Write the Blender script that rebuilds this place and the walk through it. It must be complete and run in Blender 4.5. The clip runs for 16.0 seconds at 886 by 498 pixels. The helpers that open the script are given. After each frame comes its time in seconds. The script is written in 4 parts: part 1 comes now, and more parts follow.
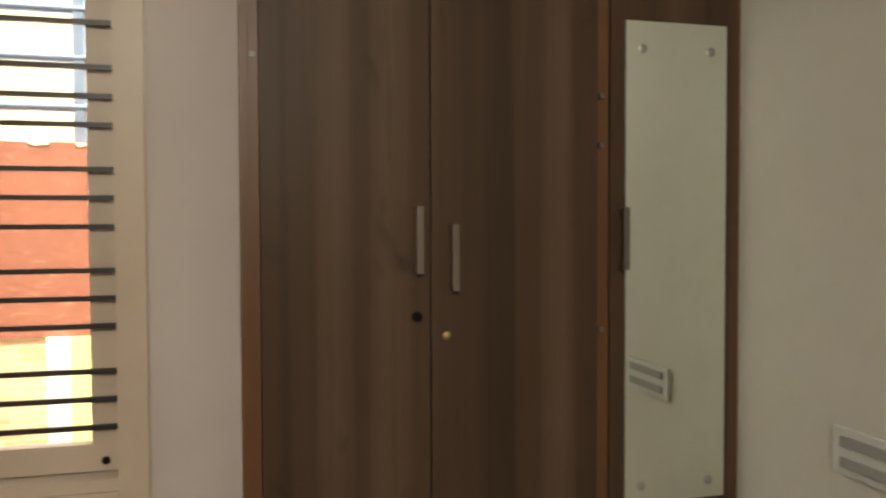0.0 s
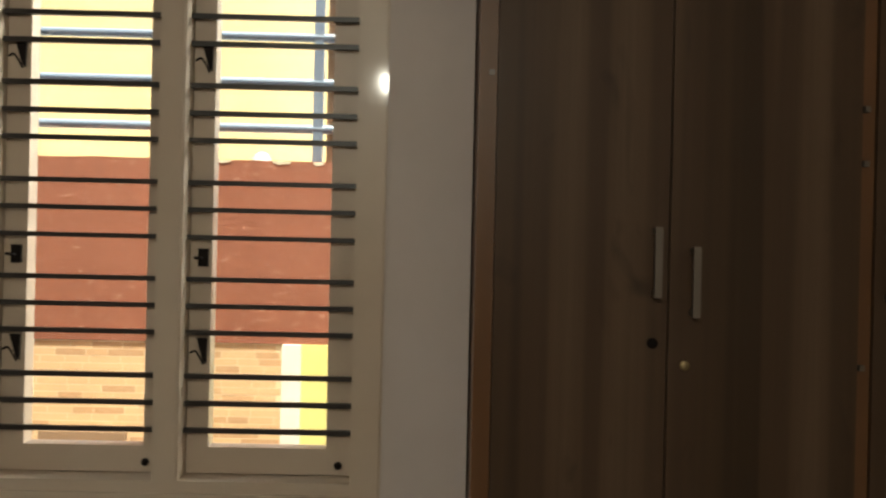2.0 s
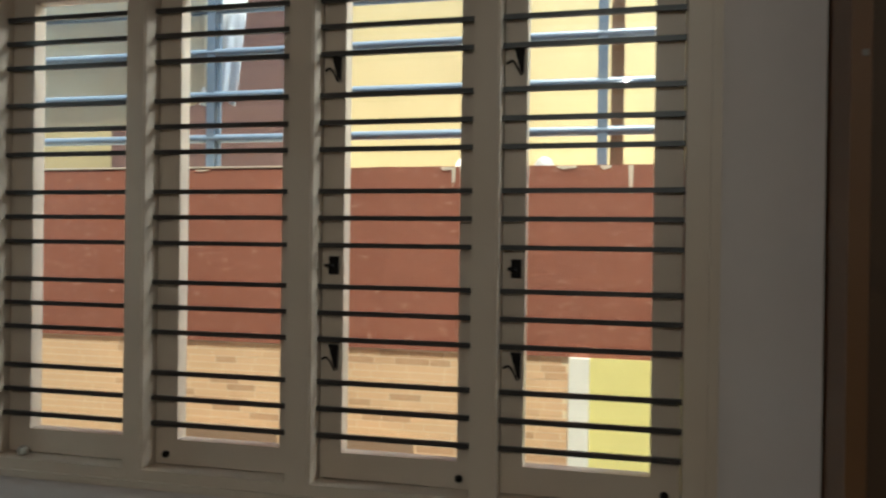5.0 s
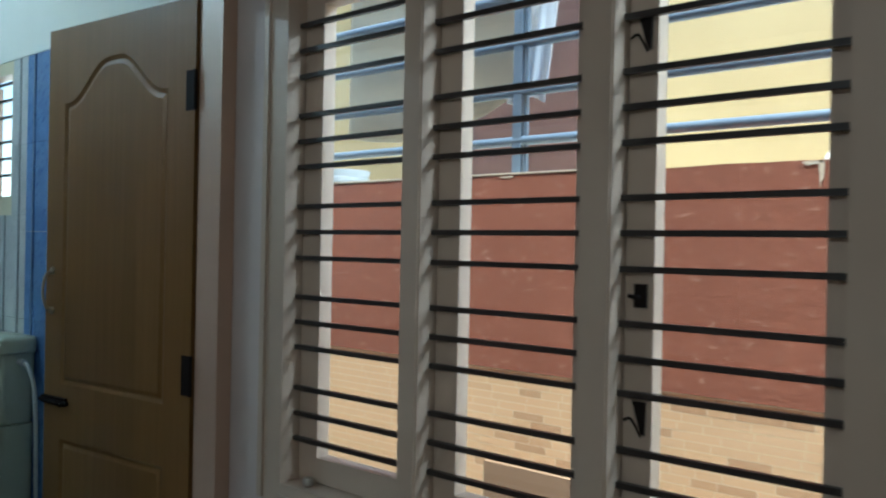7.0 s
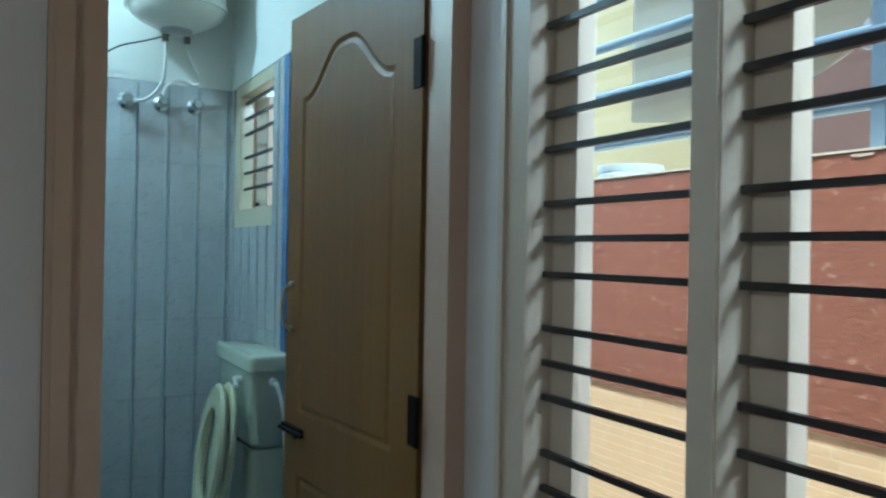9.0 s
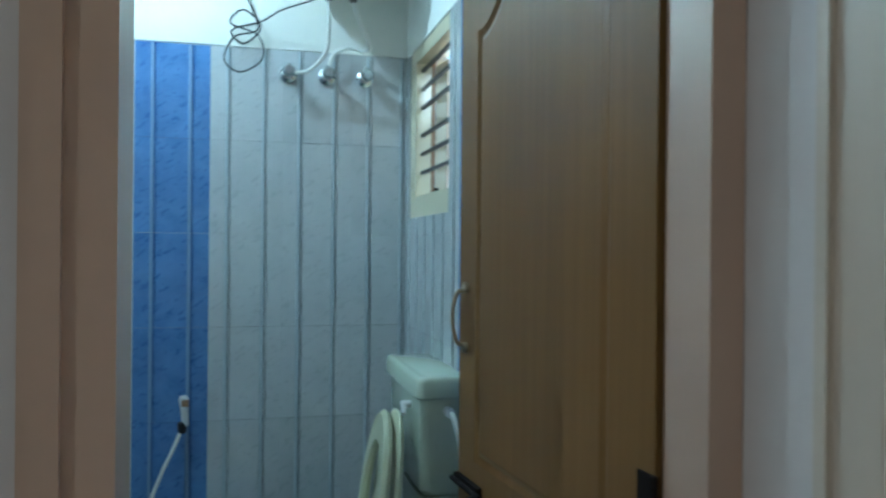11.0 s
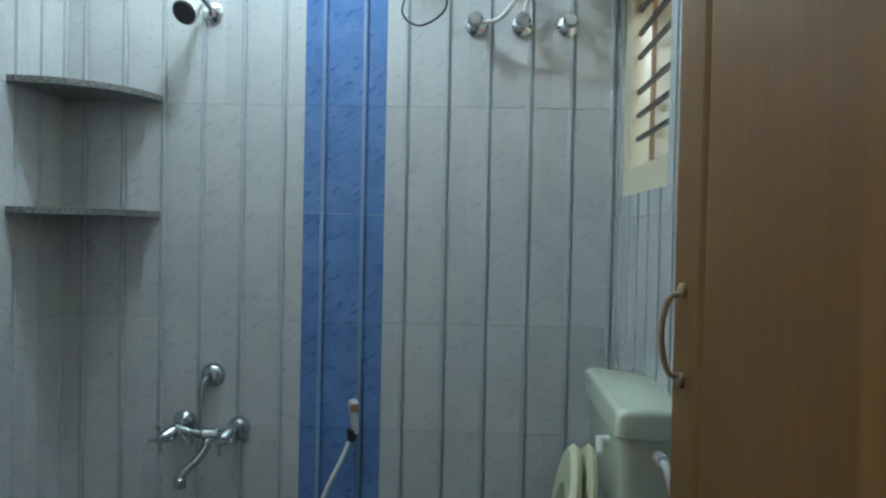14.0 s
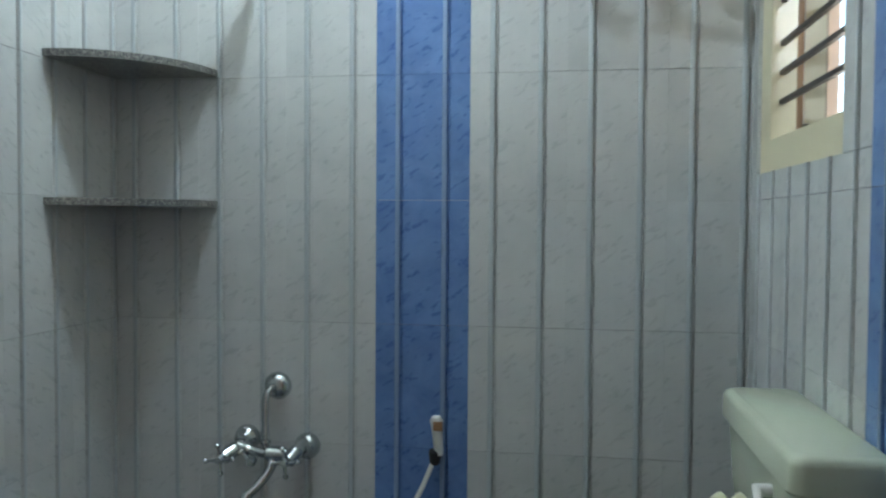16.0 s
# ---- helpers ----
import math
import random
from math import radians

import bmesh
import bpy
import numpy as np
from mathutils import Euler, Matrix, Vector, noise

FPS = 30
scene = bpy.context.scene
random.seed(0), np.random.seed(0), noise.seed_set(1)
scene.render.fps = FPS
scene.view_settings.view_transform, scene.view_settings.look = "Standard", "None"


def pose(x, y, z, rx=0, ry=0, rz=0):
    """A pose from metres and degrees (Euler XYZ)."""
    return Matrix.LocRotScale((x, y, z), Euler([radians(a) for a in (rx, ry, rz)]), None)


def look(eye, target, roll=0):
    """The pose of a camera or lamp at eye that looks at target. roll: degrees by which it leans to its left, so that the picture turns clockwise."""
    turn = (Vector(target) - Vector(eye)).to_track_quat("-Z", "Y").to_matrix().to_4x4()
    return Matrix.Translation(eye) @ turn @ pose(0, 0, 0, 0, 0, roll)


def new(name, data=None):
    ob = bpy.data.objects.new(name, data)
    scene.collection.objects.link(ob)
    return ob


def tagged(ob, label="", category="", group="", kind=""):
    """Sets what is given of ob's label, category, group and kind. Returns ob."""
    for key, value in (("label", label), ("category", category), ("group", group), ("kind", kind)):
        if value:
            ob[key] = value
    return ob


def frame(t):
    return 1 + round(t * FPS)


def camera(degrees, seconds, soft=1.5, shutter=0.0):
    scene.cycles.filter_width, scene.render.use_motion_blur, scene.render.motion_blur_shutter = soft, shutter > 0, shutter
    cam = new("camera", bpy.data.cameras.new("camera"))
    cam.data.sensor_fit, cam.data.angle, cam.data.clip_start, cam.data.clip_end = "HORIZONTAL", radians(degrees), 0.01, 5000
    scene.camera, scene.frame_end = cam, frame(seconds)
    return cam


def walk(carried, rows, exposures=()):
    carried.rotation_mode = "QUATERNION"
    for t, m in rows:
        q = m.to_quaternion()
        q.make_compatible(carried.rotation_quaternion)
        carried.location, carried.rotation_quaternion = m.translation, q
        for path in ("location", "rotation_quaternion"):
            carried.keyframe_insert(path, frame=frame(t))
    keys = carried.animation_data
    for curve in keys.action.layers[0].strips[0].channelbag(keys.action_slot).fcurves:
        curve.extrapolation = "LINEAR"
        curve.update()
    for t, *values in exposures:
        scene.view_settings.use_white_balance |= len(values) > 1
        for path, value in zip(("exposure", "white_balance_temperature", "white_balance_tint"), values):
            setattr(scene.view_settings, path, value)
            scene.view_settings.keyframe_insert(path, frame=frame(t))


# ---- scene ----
cam = camera(59.0, 16.0, soft=2.2, shutter=0.5)
PATH = [
    (0, (0.456, 0.476, 1.367), (0.952, 2.413, 1.306), -0.2),
    (0.5, (0.443, 0.484, 1.349), (0.783, 2.455, 1.327), -0.1),
    (1, (0.412, 0.503, 1.363), (0.628, 2.491, 1.343), 0.3),
    (1.5, (0.39, 0.52, 1.363), (0.514, 2.516, 1.351), 0.8),
    (2, (0.36, 0.529, 1.355), (0.385, 2.529, 1.351), 1.3),
    (2.5, (0.338, 0.534, 1.356), (0.249, 2.532, 1.35), 1.5),
    (3, (0.313, 0.533, 1.369), (0.118, 2.523, 1.354), 1.5),
    (3.2, (0.269, 0.531, 1.364), (0.071, 2.521, 1.356), 1.6),
    (5.3, (0.057, 0.688, 1.369), (-0.533, 2.599, 1.356), 0.6),
    (5.5, (0.057, 0.739, 1.377), (-0.636, 2.615, 1.354), 0.5),
    (6, (0.097, 0.878, 1.397), (-0.926, 2.597, 1.366), 0.6),
    (6.5, (0.081, 0.973, 1.395), (-1.088, 2.596, 1.378), 0.8),
    (7, (-0.027, 1.092, 1.4), (-1.287, 2.645, 1.396), 1.1),
    (7.5, (-0.14, 1.204, 1.401), (-1.469, 2.698, 1.407), 1.2),
    (8, (-0.235, 1.278, 1.394), (-1.659, 2.683, 1.411), 0.9),
    (8.5, (-0.327, 1.425, 1.411), (-1.915, 2.641, 1.418), 0.7),
    (9, (-0.402, 1.553, 1.406), (-2.153, 2.519, 1.412), 1.0),
    (9.2, (-0.428, 1.579, 1.405), (-2.203, 2.501, 1.405), 0.7),
    (11.3, (-1.085, 1.872, 1.379), (-3.057, 2.201, 1.396), 1.0),
    (11.5, (-1.131, 1.913, 1.377), (-3.12, 2.117, 1.407), 1.4),
    (12, (-1.241, 1.949, 1.372), (-3.241, 1.961, 1.407), 2.2),
    (12.5, (-1.374, 1.949, 1.375), (-3.374, 1.935, 1.398), 1.9),
    (13, (-1.448, 1.951, 1.374), (-3.448, 1.961, 1.393), 1.4),
    (13.5, (-1.472, 1.979, 1.378), (-3.471, 1.933, 1.391), 1.4),
    (14, (-1.487, 1.981, 1.374), (-3.484, 1.89, 1.336), 1.2),
    (14.5, (-1.54, 1.936, 1.362), (-3.535, 1.826, 1.289), 0.8),
    (15, (-1.651, 1.937, 1.357), (-3.645, 1.823, 1.253), 0.1),
    (15.5, (-1.761, 1.943, 1.37), (-3.749, 1.738, 1.28), 0.3),
    (16, (-1.836, 1.929, 1.372), (-3.812, 1.63, 1.304), 0.4),
]
EXPOSURES = [(0, 3.1, 7100, 2), (1.5, 2.4, 7200, 0), (3, 1.85, 6800, -2), (5.5, 1.5, 5900, -5), (7, 1.5, 5300, -6), (9, 1.95, 4850, -15), (11.5, 2.27, 5000, -10), (13, 2.24, 5600, -7), (14.5, 2.2, 6150, 3), (16, 2.22, 6450, 5)]
walk(cam, [(t, look(eye, target, roll)) for t, eye, target, roll in PATH], EXPOSURES)

# ---- light ----
world = bpy.data.worlds.new("sky")
scene.world = world
world.use_nodes = True
_wn = world.node_tree.nodes
_sky = _wn.new("ShaderNodeTexSky")
_sky.sky_type, _sky.sun_disc = "NISHITA", False
_sky.sun_elevation, _sky.sun_rotation = radians(79), radians(163)
world.node_tree.links.new(_sky.outputs[0], _wn["Background"].inputs[0])
_wn["Background"].inputs[1].default_value = 0.14
sun = new("sun", bpy.data.lights.new("sun", "SUN"))
sun.data.energy, sun.data.angle, sun.data.color = 3.7, radians(4), (1.0, 0.93, 0.82)
sun.matrix_world = look((0.2, -0.65, 7.5), (0, 0, 4))

WIN_X0, WIN_X1, WIN_Z0, WIN_Z1 = -1.70, 0.245, 0.735, 2.135
ROOM_X0, ROOM_X1, ROOM_Y0, WALL_Y, CEIL = -1.84, 1.70, -1.60, 2.40, 2.85
BATH_X0, BATH_X1, BATH_Y0, BATH_Y1 = -3.88, -1.93, 0.69, 2.395


def area(name, m, sx, sy, power, colour):
    ob = new(name, bpy.data.lights.new(name, "AREA"))
    ob.data.shape, ob.data.size, ob.data.size_y, ob.data.energy, ob.data.color = "RECTANGLE", sx, sy, power, colour
    ob.matrix_world = m
    return ob


bulb = new("bathroom_lamp_light", bpy.data.lights.new("bathroom_lamp_light", "POINT"))
BULB = Vector((-3.40, 1.40, 2.735))
bulb.location = BULB
bulb.data.energy, bulb.data.color, bulb.data.shadow_soft_size = 6.4, (0.75, 0.885, 1.0), 0.022
area("bedroom_lamp_light", look((0.0, -1.50, 2.55), (0.10, 1.5, 1.2)), 0.07, 0.10, 4.3, (1.0, 0.955, 0.90))
# added fill in place of sky light, brightens the window jambs from the right
area("jamb_fill_light", look((3.4, 3.75, 3.6), (-0.8, 2.44, 1.4)), 1.6, 1.1, 88.0, (0.93, 0.97, 1.0))


# ---- materials ----
def material(name, colour=(0.5, 0.5, 0.5), rough=0.6, metal=0.0, coat=0.0, spec=0.5):
    m = bpy.data.materials.new(name)
    m.use_nodes = True
    b = m.node_tree.nodes["Principled BSDF"]
    b.inputs["Base Color"].default_value = (*colour, 1)
    b.inputs["Roughness"].default_value = rough
    b.inputs["Metallic"].default_value = metal
    b.inputs["Coat Weight"].default_value = coat
    b.inputs["Coat Roughness"].default_value = 0.08
    b.inputs["Specular IOR Level"].default_value = spec
    return m


def bsdf(m):
    return m.node_tree.nodes["Principled BSDF"]


def coords(m, scale, space="Object"):
    n, l = m.node_tree.nodes, m.node_tree.links
    tc, mp = n.new("ShaderNodeTexCoord"), n.new("ShaderNodeMapping")
    mp.inputs["Scale"].default_value = scale
    l.new(tc.outputs[space], mp.inputs[0])
    return mp.outputs[0]


def world_coords(m, scale):
    n, l = m.node_tree.nodes, m.node_tree.links
    g, mp = n.new("ShaderNodeNewGeometry"), n.new("ShaderNodeMapping")
    mp.inputs["Scale"].default_value = scale
    l.new(g.outputs["Position"], mp.inputs[0])
    return mp.outputs[0]


def noise_tex(m, vec, scale, detail=4.0, rough=0.55, distort=0.0):
    n, l = m.node_tree.nodes, m.node_tree.links
    t = n.new("ShaderNodeTexNoise")
    t.inputs["Scale"].default_value, t.inputs["Detail"].default_value = scale, detail
    t.inputs["Roughness"].default_value, t.inputs["Distortion"].default_value = rough, distort
    l.new(vec, t.inputs["Vector"])
    return t.outputs["Fac"]


def ramp(m, fac, stops):
    n, l = m.node_tree.nodes, m.node_tree.links
    r = n.new("ShaderNodeValToRGB")
    l.new(fac, r.inputs[0])
    e = r.color_ramp.elements
    while len(e) < len(stops):
        e.new(0.5)
    for i, (p, c) in enumerate(stops):
        e[i].position, e[i].color = p, (*c, 1) if not isinstance(c, (int, float)) else (c, c, c, 1)
    return r.outputs[0]


def mix(m, fac, a, b, mode="MIX"):
    n, l = m.node_tree.nodes, m.node_tree.links
    x = n.new("ShaderNodeMix")
    x.data_type, x.blend_type = "RGBA", mode
    for sock, v in ((x.inputs[0], fac), (x.inputs[6], a), (x.inputs[7], b)):
        if isinstance(v, (int, float)):
            sock.default_value = v
        elif isinstance(v, tuple):
            sock.default_value = (*v, 1)
        else:
            l.new(v, sock)
    return x.outputs[2]


def bump(m, height, strength=0.3, dist=0.002):
    n, l = m.node_tree.nodes, m.node_tree.links
    b = n.new("ShaderNodeBump")
    b.inputs["Strength"].default_value, b.inputs["Distance"].default_value = strength, dist
    l.new(height, b.inputs["Height"])
    l.new(b.outputs[0], bsdf(m).inputs["Normal"])


def colour_by(m, socket):
    m.node_tree.links.new(socket, bsdf(m).inputs["Base Color"])


def rough_by(m, socket):
    m.node_tree.links.new(socket, bsdf(m).inputs["Roughness"])


def painted(name, a, b, rough=0.65, fine=90.0, strength=0.25, coat=0.0, big=1.3):
    m = material(name, a, rough, coat=coat)
    v = world_coords(m, (1, 1, 1))
    big_n = noise_tex(m, v, big, 3.0)
    small = noise_tex(m, v, fine, 3.0)
    mid = noise_tex(m, v, 14.0, 4.0)
    c = mix(m, ramp(m, big_n, [(0.35, 0.0), (0.7, 1.0)]), a, b)
    c = mix(m, ramp(m, mid, [(0.45, 0.0), (0.75, 0.35)]), c, tuple(x * 0.9 for x in a))
    colour_by(m, c)
    bump(m, mix(m, 0.4, small, mid), strength, 0.0015)
    return m


WALL = painted("wall_paint", (0.65, 0.565, 0.535), (0.60, 0.52, 0.49))
bsdf(WALL).inputs["Specular IOR Level"].default_value = 0.2
# brighter than WALL, makes up in colour for light these walls lack
WALL_LIFTED = painted("lifted_wall_paint", (0.77, 0.735, 0.67), (0.72, 0.685, 0.62))
bsdf(WALL_LIFTED).inputs["Specular IOR Level"].default_value = 0.3
CEILING = painted("ceiling_paint", (0.78, 0.77, 0.74), (0.72, 0.71, 0.69))
BATH_PAINT = painted("bathroom_wall_paint", (0.80, 0.80, 0.74), (0.76, 0.75, 0.66))
ENAMEL = painted("cream_enamel", (0.60, 0.48, 0.38), (0.56, 0.44, 0.34), rough=0.42, fine=40, strength=0.08, coat=0.22)
PALE_ENAMEL = painted("pale_yellow_enamel", (0.64, 0.58, 0.40), (0.60, 0.54, 0.36), rough=0.42, fine=40, strength=0.08, coat=0.22)
FRAME_BROWN = painted("door_frame_enamel", (0.54, 0.36, 0.265), (0.50, 0.33, 0.235), rough=0.38, fine=18, strength=0.05, coat=0.7)
YELLOW = painted("yellow_plaster", (0.84, 0.76, 0.30), (0.80, 0.71, 0.27), 0.85, 25.0, 0.5)
# darker copy of YELLOW, part of the house wall's shade is in it
HOUSE_YELLOW = painted("toned_down_yellow_plaster", (0.62, 0.475, 0.235), (0.52, 0.39, 0.19), 0.85, 25.0, 0.5)
# near-white, for the strip left of the yellow wall and one lump
WHITE_BAND = painted("near_white_strip", (0.88, 0.85, 0.76), (0.84, 0.81, 0.72), 0.8, 25.0, 0.4)
UPPER_BROWN = painted("brown_plaster", (0.22, 0.12, 0.09), (0.19, 0.10, 0.075), 0.85, 20.0, 0.4)
OUTER_WALL = painted("outer_plaster", (0.78, 0.70, 0.56), (0.74, 0.66, 0.52), 0.85)
CONCRETE = painted("concrete", (0.32, 0.31, 0.29), (0.25, 0.24, 0.23), 0.9, 30.0, 0.5)
PALE_FLOOR = painted("pale_concrete", (0.66, 0.62, 0.55), (0.60, 0.56, 0.50), 0.9, 20.0, 0.4)
FLOOR = painted("floor_tile_glaze", (0.55, 0.51, 0.45), (0.48, 0.44, 0.39), 0.3, 30.0, 0.05)
BATH_FLOOR = painted("bathroom_floor_glaze", (0.12, 0.14, 0.18), (0.10, 0.12, 0.155), 0.35, 30.0, 0.1)
IRON = material("dark_painted_iron", (0.028, 0.022, 0.02), 0.38)
bump(IRON, noise_tex(IRON, world_coords(IRON, (1, 1, 1)), 60.0), 0.3, 0.001)
DARK = material("dark_hardware", (0.013, 0.009, 0.008), 0.6, spec=0.1)
STEEL = material("brushed_steel", (0.55, 0.53, 0.50), 0.32, 1.0)
DULL_STEEL = material("dull_steel", (0.21, 0.175, 0.15), 0.5, 0.9)
CHROME = material("chrome", (0.72, 0.74, 0.76), 0.10, 1.0)
SATIN = material("dulled_chrome", (0.50, 0.53, 0.54), 0.22, 1.0)
BRASS = material("brass_lock", (0.36, 0.27, 0.15), 0.45, 1.0)
BRONZE = material("aged_bronze_handle", (0.45, 0.36, 0.26), 0.35, 0.9)
RAIL = painted("grey_blue_rail_paint", (0.16, 0.21, 0.28), (0.13, 0.175, 0.24), 0.35, 60, 0.2)
PLASTIC = material("white_plastic", (0.74, 0.74, 0.72), 0.35)
GREY_PLASTIC = material("grey_plastic", (0.40, 0.39, 0.38), 0.4)
HOSE = material("white_hose", (0.72, 0.72, 0.66), 0.4)
CABLE = material("black_cable", (0.012, 0.012, 0.012), 0.5)
GEYSER = material("ivory_enamel", (0.78, 0.76, 0.66), 0.3, coat=0.2)
BLACK_RUBBER = material("black_rubber", (0.02, 0.022, 0.025), 0.5)
CERAMIC = painted("pale_green_ceramic", (0.59, 0.64, 0.50), (0.56, 0.61, 0.475), 0.16, 20, 0.02, 0.4)
SEAT = painted("ivory_plastic", (0.62, 0.62, 0.42), (0.58, 0.57, 0.38), 0.3, 30, 0.03)
LAMP = material("lamp_diffuser", (0.9, 0.9, 0.9), 0.5)
bsdf(LAMP).inputs["Emission Color"].default_value = (0.8, 0.93, 1.0, 1)
bsdf(LAMP).inputs["Emission Strength"].default_value = 5.0

MIRROR = material("mirror_silver", (0.86, 0.90, 0.84), 0.02, 1.0)
GLASS = material("clear_glass", (1, 1, 1), 0.0)
bsdf(GLASS).inputs["Transmission Weight"].default_value = 1.0
bsdf(GLASS).inputs["IOR"].default_value = 1.35
SHUTTER_BROWN = painted("brown_shutter_edge", (0.30, 0.17, 0.09), (0.25, 0.14, 0.07), 0.45, 60, 0.3)


def wood_material():
    m = material("dark_walnut_laminate", (0.1, 0.07, 0.05), 0.38, spec=0.25)
    v = coords(m, (1, 1, 1))
    n, l = m.node_tree.nodes, m.node_tree.links
    info = n.new("ShaderNodeObjectInfo")
    add = n.new("ShaderNodeVectorMath")
    add.operation = "ADD"
    comb = n.new("ShaderNodeCombineXYZ")
    l.new(info.outputs["Random"], comb.inputs[2])
    mul = n.new("ShaderNodeVectorMath")
    mul.operation = "SCALE"
    mul.inputs[3].default_value = 7.0
    l.new(comb.outputs[0], mul.inputs[0])
    l.new(v, add.inputs[0]), l.new(mul.outputs[0], add.inputs[1])

    def stretched(sx, sz):
        mp = n.new("ShaderNodeMapping")
        mp.inputs["Scale"].default_value = (sx, sx, sz)
        l.new(add.outputs[0], mp.inputs[0])
        return mp.outputs[0]
    bands = noise_tex(m, stretched(8.5, 0.10), 1.0, 2.0, 0.5, 0.3)
    grain = noise_tex(m, stretched(70.0, 1.2), 1.0, 5.0, 0.6, 0.3)
    fine = noise_tex(m, stretched(260.0, 6.0), 1.0, 3.0)
    knots = noise_tex(m, stretched(6.0, 2.4), 1.0, 3.0, 0.5, 1.5)
    base = ramp(m, bands, [(0.34, (0.052, 0.029, 0.016)), (0.42, (0.080, 0.045, 0.026)), (0.50, (0.085, 0.048, 0.029)), (0.56, (0.116, 0.070, 0.043)), (0.66, (0.140, 0.086, 0.054))])
    base = mix(m, ramp(m, grain, [(0.35, 0.0), (0.7, 0.30)]), base, (0.055, 0.034, 0.022))
    base = mix(m, ramp(m, knots, [(0.62, 0.0), (0.75, 0.6)]), base, (0.040, 0.024, 0.016))
    colour_by(m, base)
    rough_by(m, ramp(m, fine, [(0.2, 0.36), (0.8, 0.50)]))
    bump(m, fine, 0.15, 0.0006)
    return m


WALNUT = wood_material()
TRIM = painted("varnished_teak_edge", (0.155, 0.064, 0.021), (0.115, 0.047, 0.016), 0.4, 60, 0.2, 0.1)


def door_material():
    m = material("tan_door_laminate", (0.3, 0.2, 0.1), 0.42, spec=0.22)
    v = coords(m, (55, 55, 1.4))
    grain = noise_tex(m, v, 1.0, 5.0, 0.6, 0.2)
    broad = noise_tex(m, coords(m, (6, 6, 0.6)), 1.0, 2.0)
    c = ramp(m, grain, [(0.3, (0.192, 0.095, 0.029)), (0.7, (0.228, 0.114, 0.037))])
    c = mix(m, ramp(m, broad, [(0.4, 0.0), (0.7, 0.4)]), c, (0.168, 0.088, 0.021))
    colour_by(m, c)
    bump(m, grain, 0.12, 0.0005)
    return m


DOOR = door_material()


def tile_material(name, light, dark, vein, spots, relief=0.18):
    m = material(name, light, 0.22, coat=0.2)
    n, l = m.node_tree.nodes, m.node_tree.links
    info = n.new("ShaderNodeObjectInfo")
    v = coords(m, (1, 1, 1))
    add = n.new("ShaderNodeVectorMath")
    add.operation = "MULTIPLY_ADD"
    add.inputs[1].default_value = (1, 1, 1)
    comb = n.new("ShaderNodeCombineXYZ")
    for i in range(3):
        l.new(info.outputs["Random"], comb.inputs[i])
    sc = n.new("ShaderNodeVectorMath")
    sc.operation = "SCALE"
    sc.inputs[3].default_value = 11.0
    l.new(comb.outputs[0], sc.inputs[0])
    l.new(v, add.inputs[0]), l.new(sc.outputs[0], add.inputs[2])
    mp = n.new("ShaderNodeMapping")
    mp.vector_type = "TEXTURE"
    mp.inputs["Rotation"].default_value = (0, radians(-33), 0)
    mp.inputs["Scale"].default_value = (0.110, 0.110, 0.034)
    l.new(add.outputs[0], mp.inputs[0])
    cloud = noise_tex(m, add.outputs[0], 9.0, 4.0, 0.6, 0.4)
    streak = noise_tex(m, mp.outputs[0], 2.4, 5.0, 0.6, 0.5)
    c = mix(m, ramp(m, cloud, [(0.35, 0.0), (0.7, 1.0)]), light, dark)
    c = mix(m, ramp(m, streak, [(0.57, 0.0), (0.65, spots), (0.72, 0.0)]), c, vein)
    bright = n.new("ShaderNodeMapRange")
    bright.inputs[3].default_value, bright.inputs[4].default_value = 0.95, 1.03
    l.new(info.outputs["Random"], bright.inputs[0])
    hsv = n.new("ShaderNodeHueSaturation")
    l.new(bright.outputs[0], hsv.inputs["Value"]), l.new(c, hsv.inputs["Color"])
    colour_by(m, hsv.outputs[0])
    bump(m, mix(m, 0.5, cloud, streak), relief, 0.003)
    return m


TILE = tile_material("marbled_white_tile", (0.54, 0.55, 0.545), (0.49, 0.505, 0.505), (0.33, 0.34, 0.35), 0.45)
TILE_BEAD = material("grey_tile_bead", (0.40, 0.44, 0.46), 0.3, coat=0.3)
BLUE = tile_material("marbled_blue_tile", (0.135, 0.25, 0.50), (0.095, 0.18, 0.40), (0.055, 0.115, 0.31), 0.9, 0.45)
# paler than BLUE: the bead's highlight is put into its colour
BLUE_BEAD_GLINT = material("blue_bead_highlight", (0.20, 0.29, 0.45), 0.25, coat=0.5)
GROUT = painted("tile_grout", (0.54, 0.53, 0.50), (0.46, 0.455, 0.44), 0.9, 60.0, 0.3)


def granite():
    m = material("speckled_granite", (0.2, 0.2, 0.2), 0.4)
    n, l = m.node_tree.nodes, m.node_tree.links
    t = n.new("ShaderNodeTexVoronoi")
    t.inputs["Scale"].default_value = 260.0
    l.new(world_coords(m, (1, 1, 1)), t.inputs["Vector"])
    c = ramp(m, t.outputs["Color"], [(0.1, (0.06, 0.062, 0.065)), (0.5, (0.15, 0.15, 0.145)), (0.9, (0.30, 0.295, 0.275))])
    colour_by(m, c)
    bump(m, noise_tex(m, world_coords(m, (1, 1, 1)), 90.0), 0.4, 0.002)
    return m


GRANITE = granite()


